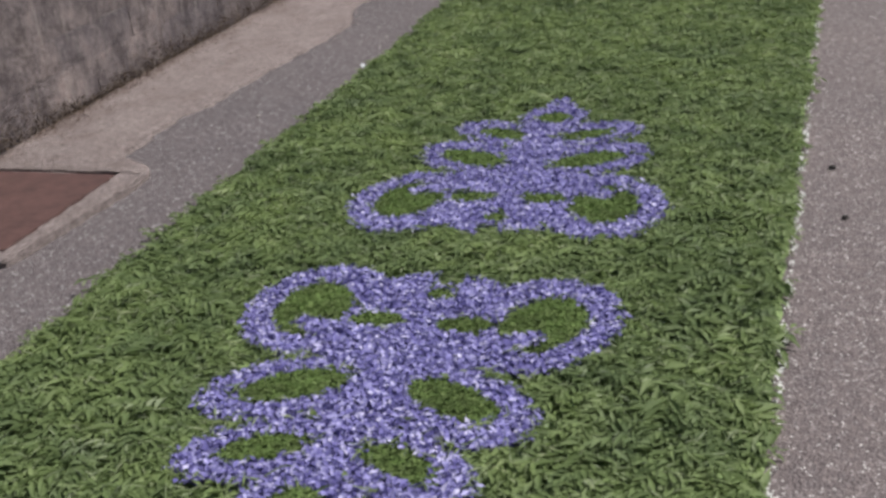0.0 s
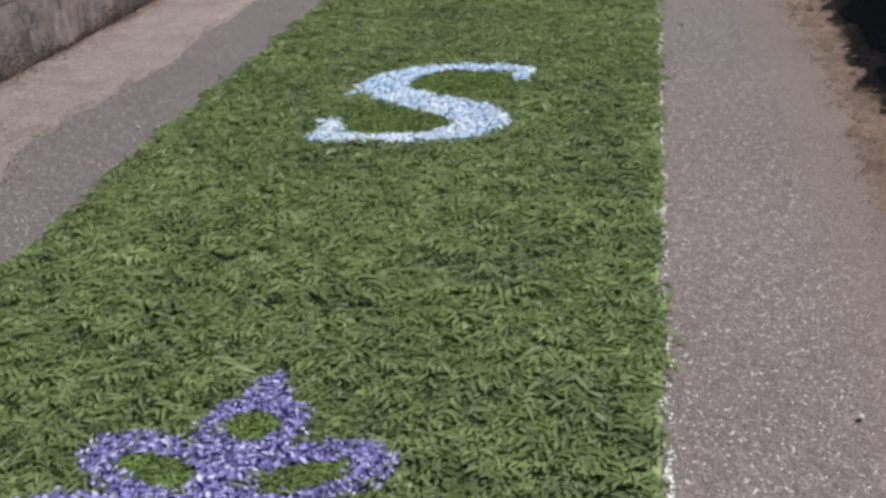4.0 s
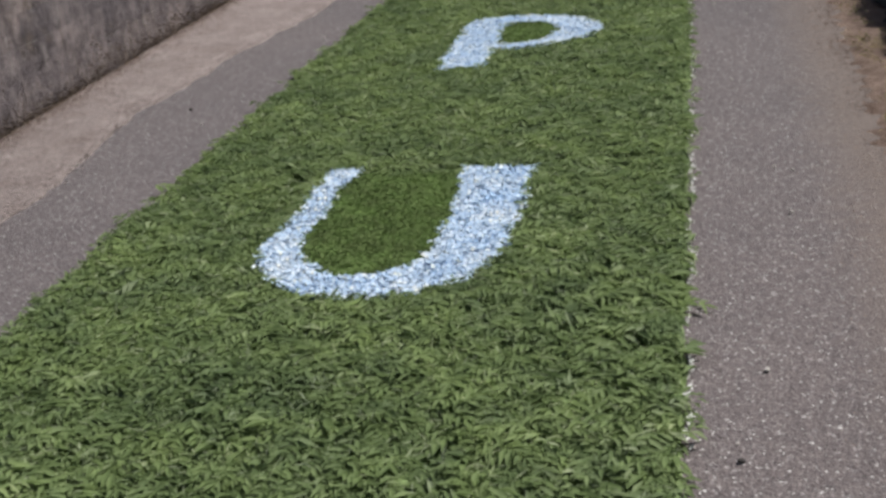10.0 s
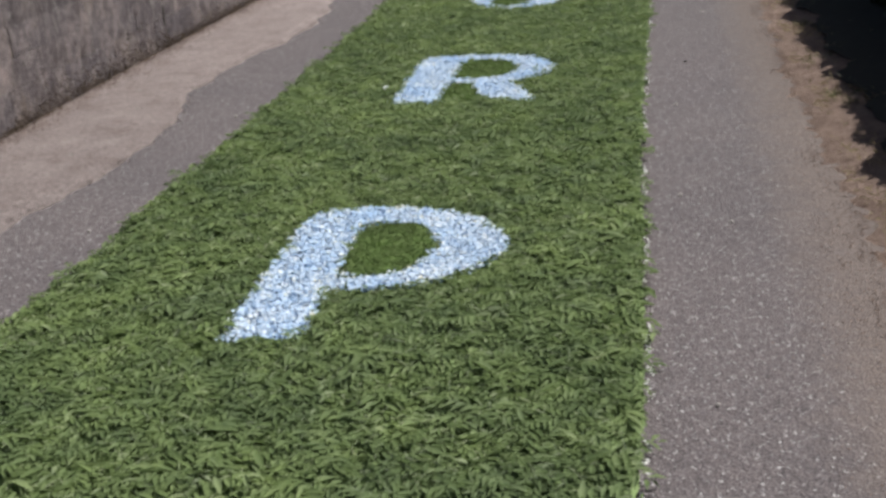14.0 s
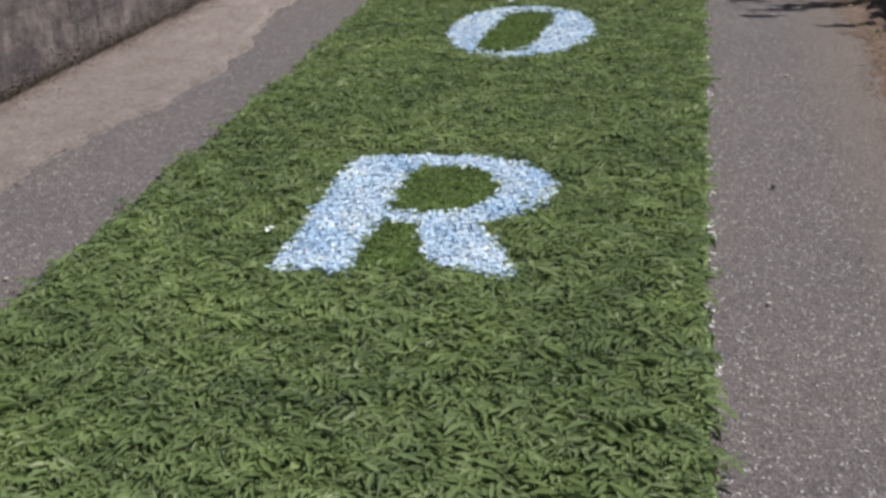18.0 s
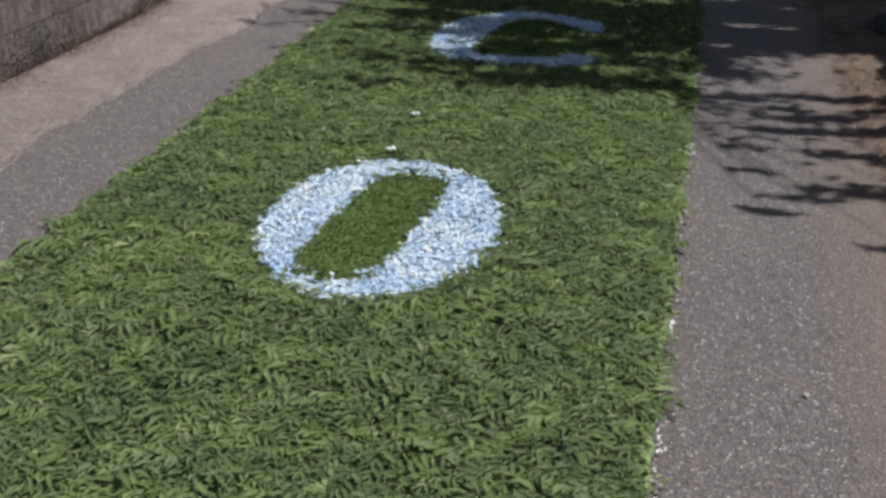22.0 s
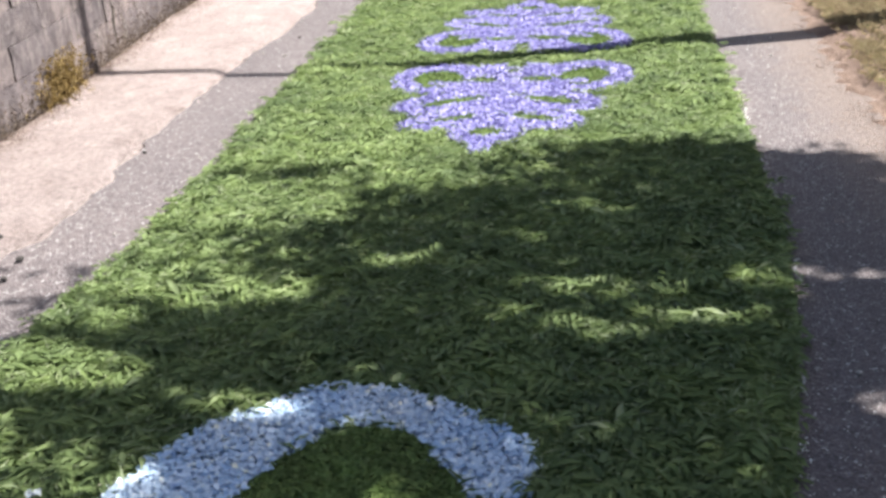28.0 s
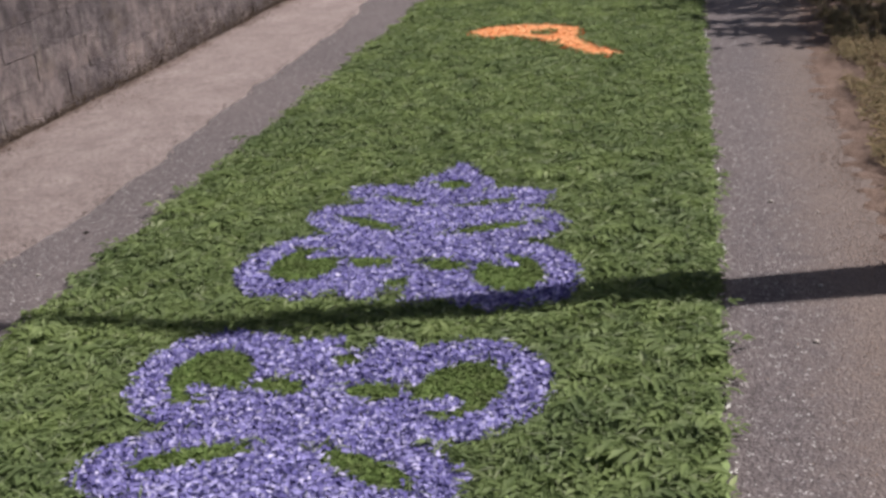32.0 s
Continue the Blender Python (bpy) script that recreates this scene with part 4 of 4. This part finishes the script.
def crown_sprays(seed, n, x0, x1, near, far, low, high):
    """Leafy sprays between a near and a far rim, looser towards the rims."""
    r = np.random.default_rng(seed)
    out = []
    while len(out) < n:
        x, y = r.uniform(x0, x1), r.uniform(19, 33)
        inside = min(y - np.interp(x, *zip(*near)), np.interp(x, *zip(*far)) - y)
        if inside > 0.05 and r.random() < 0.35 + inside * 1.5 + 0.3 * (x > 0.2) + 0.35 * (x > 0.8):
            out.append((x, y, r.uniform(low, high)))
    return out


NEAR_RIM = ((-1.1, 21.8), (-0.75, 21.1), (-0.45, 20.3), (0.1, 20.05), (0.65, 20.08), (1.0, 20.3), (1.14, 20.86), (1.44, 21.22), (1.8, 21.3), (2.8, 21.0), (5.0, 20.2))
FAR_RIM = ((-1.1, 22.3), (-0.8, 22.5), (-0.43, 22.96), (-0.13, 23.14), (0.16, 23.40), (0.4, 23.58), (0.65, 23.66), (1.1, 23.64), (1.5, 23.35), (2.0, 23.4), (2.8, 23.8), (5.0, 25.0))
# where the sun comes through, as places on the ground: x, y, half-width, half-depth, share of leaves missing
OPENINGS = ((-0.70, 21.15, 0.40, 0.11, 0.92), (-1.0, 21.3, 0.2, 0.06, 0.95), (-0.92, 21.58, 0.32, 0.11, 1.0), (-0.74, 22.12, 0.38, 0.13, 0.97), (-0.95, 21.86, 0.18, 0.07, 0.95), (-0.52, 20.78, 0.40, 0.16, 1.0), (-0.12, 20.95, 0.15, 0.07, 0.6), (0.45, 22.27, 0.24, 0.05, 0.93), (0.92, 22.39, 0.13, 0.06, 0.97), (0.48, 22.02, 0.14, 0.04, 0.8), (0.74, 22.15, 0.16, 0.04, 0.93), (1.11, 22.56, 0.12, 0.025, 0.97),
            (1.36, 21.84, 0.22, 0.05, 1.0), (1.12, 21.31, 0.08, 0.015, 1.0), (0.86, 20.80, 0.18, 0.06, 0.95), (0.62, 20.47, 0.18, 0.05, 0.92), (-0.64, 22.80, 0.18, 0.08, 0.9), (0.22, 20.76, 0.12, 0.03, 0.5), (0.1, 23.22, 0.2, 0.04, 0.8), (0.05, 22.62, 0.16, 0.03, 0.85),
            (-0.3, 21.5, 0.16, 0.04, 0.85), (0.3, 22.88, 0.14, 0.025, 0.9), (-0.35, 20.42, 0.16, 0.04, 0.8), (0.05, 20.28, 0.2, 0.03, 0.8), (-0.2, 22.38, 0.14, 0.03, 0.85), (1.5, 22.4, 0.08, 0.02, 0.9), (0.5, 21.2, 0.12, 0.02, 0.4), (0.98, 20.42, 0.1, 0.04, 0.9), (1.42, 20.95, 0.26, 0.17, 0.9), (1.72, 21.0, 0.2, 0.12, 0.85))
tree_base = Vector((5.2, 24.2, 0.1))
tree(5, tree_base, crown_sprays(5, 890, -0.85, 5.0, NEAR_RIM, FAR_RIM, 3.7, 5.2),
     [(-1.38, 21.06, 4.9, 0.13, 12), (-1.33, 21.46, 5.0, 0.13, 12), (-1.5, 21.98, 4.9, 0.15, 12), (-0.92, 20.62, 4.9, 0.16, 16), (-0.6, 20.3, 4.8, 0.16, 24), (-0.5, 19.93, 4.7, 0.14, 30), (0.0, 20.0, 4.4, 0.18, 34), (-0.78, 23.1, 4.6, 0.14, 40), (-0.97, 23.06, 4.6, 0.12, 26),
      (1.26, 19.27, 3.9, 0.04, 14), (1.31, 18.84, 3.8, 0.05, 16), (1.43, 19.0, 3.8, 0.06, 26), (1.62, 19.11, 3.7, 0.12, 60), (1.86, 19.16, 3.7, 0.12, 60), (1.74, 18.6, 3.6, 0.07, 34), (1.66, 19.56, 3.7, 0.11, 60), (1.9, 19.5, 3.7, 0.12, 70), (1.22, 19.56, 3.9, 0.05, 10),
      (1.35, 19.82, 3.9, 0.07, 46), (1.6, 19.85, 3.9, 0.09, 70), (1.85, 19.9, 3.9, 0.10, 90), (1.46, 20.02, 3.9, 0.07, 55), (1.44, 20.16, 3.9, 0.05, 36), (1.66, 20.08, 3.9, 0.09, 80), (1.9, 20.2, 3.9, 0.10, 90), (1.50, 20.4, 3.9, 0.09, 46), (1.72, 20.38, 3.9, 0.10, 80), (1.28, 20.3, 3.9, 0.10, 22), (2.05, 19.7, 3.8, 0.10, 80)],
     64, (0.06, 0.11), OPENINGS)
far_base = Vector((5.4, 32.5, 0.1))
tree(8, far_base, crown_sprays(8, 300, -0.6, 3.6, ((-0.6, 29.4), (-0.26, 29.28), (0.1, 28.78), (0.22, 28.52), (0.45, 28.4), (3.6, 28.2)), ((-0.6, 29.9), (0.4, 31.0), (1.5, 31.8), (3.6, 31.6)), 3.4, 4.6),
     [(-0.62, 29.35, 4.2, 0.12, 26), (-0.2, 29.1, 4.2, 0.10, 22)], 60, (0.07, 0.12))

# ---- lamp pole whose shadow crosses the carpet ----
pole = tagged(new("lamp_pole", None), "grey steel pole with a thin bent mast by the verge", "pole")
JOINT_AT = (-0.86, 24.66)
span = 3.45
tall = span / K
pole.location = (JOINT_AT[0] + span * SUN_AZ[0], JOINT_AT[1] + span * SUN_AZ[1], 0.0)
part("shaft", mesh_of("shaft", *tube([(0, 0, -0.2), (0, 0, tall * 0.5), (0, 0, tall)], (0.125, 0.10, 0.06), 14), STEEL), pole)
reach = 1.71 / (SUN_AZ[0] * K)
side = -0.13 + SUN_AZ[1] * K * reach
part("mast", mesh_of("mast", *tube([(0, 0, tall - 0.1), (0, 0.0, tall), (0, side * 0.9, tall + reach * 0.9), (0, side, tall + reach), (0, side, tall + reach + 1.3)], (0.034, 0.034, 0.036, 0.064, 0.070), 8), STEEL), pole)
part("base_plate", slab(0.34, 0.34, 0.03, 0.006, STEEL, "base_plate", 0.09), pole)

# ---- dust and grit drifting from the verge onto the asphalt ----
n = 22000
y = rng.uniform(4, 31, n)
x = ROAD_R + verge_edge(y) + 0.03 - rng.exponential(0.07, n)
ok = wave(y, 71, ((0.5, 2.0), (0.5, 7.0), (0.4, 19.0))) + rng.normal(0, 0.6, n) > -0.3
x, y = x[ok], y[ok]
tagged(new("verge_grit", mesh_of("verge_grit", *blades(np.stack([x, y, 0.006 + rng.uniform(0, 0.004, len(x))], -1), (0.003, 0.010), (0.003, 0.008), 0.1), DIRT)), "dry earth crumbs strewn over the asphalt edge", "grit", kind="stuff")

# ---- dead leaves and crumbs at the wall foot ----
n = 26000
y = rng.uniform(2, 31, n)
x = np.array([wall_x(v) for v in y]) + 0.02 + rng.exponential(0.055, n)
ok = wave(y, 61, ((0.5, 3.0), (0.5, 8.0), (0.4, 21.0))) + rng.normal(0, 0.5, n) > -0.5
x, y = x[ok], y[ok]
tagged(new("leaf_litter", mesh_of("leaf_litter", *blades(np.stack([x, y, 0.027 + rng.uniform(0, 0.012, len(x))], -1), (0.004, 0.015), (0.003, 0.009), 0.25), LITTER)), "brown leaf litter and crumbs along the wall foot", "leaf litter", kind="stuff")
n = 44000
y = rng.uniform(2, 31, n)
up = rng.exponential(0.042, n) * (1.1 + wave(y, 63, ((0.5, 2.0), (0.4, 6.0))))
x = np.array([wall_x(v) for v in y]) + 0.010 + rng.uniform(0, 0.010, n)
tagged(new("foot_moss", mesh_of("foot_moss", *blades(np.stack([x, y, 0.03 + np.abs(up)], -1), (0.005, 0.013), (0.005, 0.010), 0.9), FOOT_MOSS)), "dark brown moss along the wall foot", "moss", kind="stuff")
n = 1300
y = 24.06 + rng.normal(0, 0.13, n)
x = np.array([wall_x(v) for v in y]) + 0.012 + rng.exponential(0.02, n)
tagged(new("wall_foot_grass", mesh_of("wall_foot_grass", *blades(np.stack([x, y, 0.03 + rng.beta(1.1, 2.0, n) * 0.24], -1), (0.02, 0.05), (0.003, 0.007), 1.0), OCHRE)), "ochre dry grass and lichen at the wall foot", "dry grass", kind="stuff")
n = 2600
y = rng.uniform(2, 31, n)
x = -1.47 + strip_edge(y[:, None])[:, 0] + rng.normal(0.0, 0.02, n)
tagged(new("cement_crumbs", mesh_of("cement_crumbs", *blades(np.stack([x, y, 0.012 + rng.uniform(0, 0.008, n)], -1), (0.005, 0.018), (0.005, 0.013), 0.5), CEMENT)), "loose crumbs along the broken cement edge", "cement crumbs", kind="stuff")

# ---- pebbles and stray petals ----
bm = bmesh.new()
bmesh.ops.create_icosphere(bm, subdivisions=1, radius=1)
for vert in bm.verts:
    vert.co *= 1 + 0.25 * noise.noise(vert.co * 2.1)
pebble_mesh = from_bm("pebble", bm, STONE)
r = random.Random(4)
for i in range(80):
    y = r.uniform(3.5, 28)
    left = r.random() < 0.7
    x = (r.uniform(-2.1, -1.06) if left else r.uniform(1.06, 1.45))
    s = r.uniform(0.004, 0.010)
    ob = tagged(new("pebble", pebble_mesh), "small pale pebble on the lane", "pebble", "pebbles on the lane")
    z = 0.026 if x < -1.5 else 0.005
    x += float(bend(y))
    ob.matrix_basis = pose(x, y, z + s * 0.3, 0, 0, r.uniform(0, 360)) @ Matrix.Diagonal((s, s * r.uniform(0.7, 1.2), s * 0.6, 1))
DARK_STONE = plain("dark_stone", (0.030, 0.027, 0.026), 0.9, 60, 0.3)
dark_mesh = pebble_mesh.copy()
dark_mesh.materials.clear()
dark_mesh.materials.append(DARK_STONE)
for x, y, s in ((1.10, 4.55, 0.011), (1.145, 4.13, 0.010), (-1.45, 22.28, 0.014), (-1.40, 22.13, 0.012), (-1.61, 22.40, 0.010), (-1.08, 20.36, 0.012), (-1.43, 12.0, 0.010), (-1.77, 25.31, 0.009), (-1.58, 23.30, 0.009), (-1.66, 21.7, 0.010), (1.20, 16.1, 0.009), (1.12, 9.1, 0.008)):
    ob = tagged(new("dark_stone", dark_mesh), "small dark stone on the lane", "stone", "stones on the lane")
    ob.matrix_basis = pose(x, y, (0.026 if x < -1.5 else 0.005) + s * 0.3, 0, 0, 800 * x) @ Matrix.Diagonal((s * 1.3, s, s * 0.7, 1))
stray = blades(np.array([(0, 0, 0.0), (0.012, 0.006, 0.004), (-0.01, 0.010, 0.003), (0.002, -0.012, 0.002)]), (0.028, 0.040), (0.020, 0.030), 0.3)
stray_mesh = mesh_of("stray_petals", *stray, WHITE_PETAL)
for x, y in ((-0.40, 15.45), (-0.11, 18.99), (-0.13, 19.46), (-0.52, 21.06), (-1.03, 5.60), (0.40, 21.09)):
    ob = tagged(new("stray_petals", stray_mesh), "few stray pale petals on the leaf carpet", "petals", "stray petals")
    ob.matrix_basis = pose(x, y, 0.056, 0, 0, x * 900) @ Matrix.Diagonal((0.8, 0.8, 0.8, 1))

# ---- earth and grass behind the wall ----
bank = tagged(new("bank", sheet("bank", -45, WALL_X - 0.33, Y0, Y1, 90, 120, lambda x, y, u: -0.15 + (WALL_H + 0.11) * np.clip(u * 2.2, 0, 1) ** 0.6 + 0.02 * np.sin(5 * x) * np.sin(4 * y), FIELD, None, bend)), "raised grassy bank behind the wall", "bank", kind="structure")
n = 16000
x, y = WALL_X - 0.32 - rng.exponential(0.5, n), rng.uniform(12, 24, n)
tagged(new("bank_grass", mesh_of("bank_grass", *blades(np.stack([x, y, WALL_H + rng.uniform(0, 0.06, n)], -1), (0.06, 0.14), (0.004, 0.008), 0.6), GREEN)), "green grass on the bank above the wall", "grass", kind="stuff")

# ---- blocks of the wall ----
def wall_turn(y):
    return -math.degrees(math.atan((wall_x(y + 0.2) - wall_x(y - 0.2)) / 0.4))


courses = [(0.0, 0.222)] + [(0.222 + 0.155 * k, 0.155) for k in range(5)]
plinth = [block_mesh("block", 0.599, 0.2195, 0.03, s) for s in range(8)]
alike = [block_mesh("block", 0.599, 0.1525, 0.03, s) for s in range(20, 32)]
r = random.Random(12)
for j, (low, tall_course) in enumerate(courses):
    y = 3.1 + (0.3 if j % 2 else 0) + 0.05 * j
    while y < 31.3:
        m = plinth[r.randrange(8)] if j == 0 else alike[r.randrange(12)]
        part("block", m, wall, "", pose(wall_x(y) - 0.0242 + r.uniform(-0.0015, 0.002), y, low + 0.004, 0, 0, wall_turn(y)))
        y += 0.602
# gaps where the mortar has fallen out
for y, low, high, wide in ((16.80, 0.16, 0.40, 0.016), (24.93, 0.08, 0.40, 0.014), (25.60, 0.42, 0.66, 0.012), (18.3, 0.38, 0.54, 0.010), (9.2, 0.22, 0.38, 0.009), (27.1, 0.2, 0.37, 0.010)):
    bm = bmesh.new()
    zs = np.linspace(low, high, 9)
    rows = []
    for i, z in enumerate(zs):
        mid, w = y + 0.010 * math.sin(31 * z + y), wide * (0.25 + 0.75 * math.sin(math.pi * (0.1 + 0.8 * i / 8))) * r.uniform(0.7, 1.2)
        rows.append([bm.verts.new((wall_x(y) + dx, mid + dy, z)) for dx, dy in ((0.002, -w), (0.0085, -w * 0.6), (0.0085, w * 0.6), (0.002, w))])
    for a, b in zip(rows, rows[1:]):
        for k in range(3):
            bm.faces.new((a[k], a[k + 1], b[k + 1], b[k]))
    part("open_joint", from_bm("open_joint", bm, SHADE_BLACK), wall, "dark open joint between blocks")
coping = [slab(0.42, 0.98, 0.035, 0.012, WALL, "coping", 0)]
y = 3.0
while y < 31.5:
    part("coping", coping[0], wall, "", pose(wall_x(y) - 0.205, y, WALL_H - 0.012, r.uniform(-0.4, 0.4), 0, wall_turn(y)))
    y += 0.985
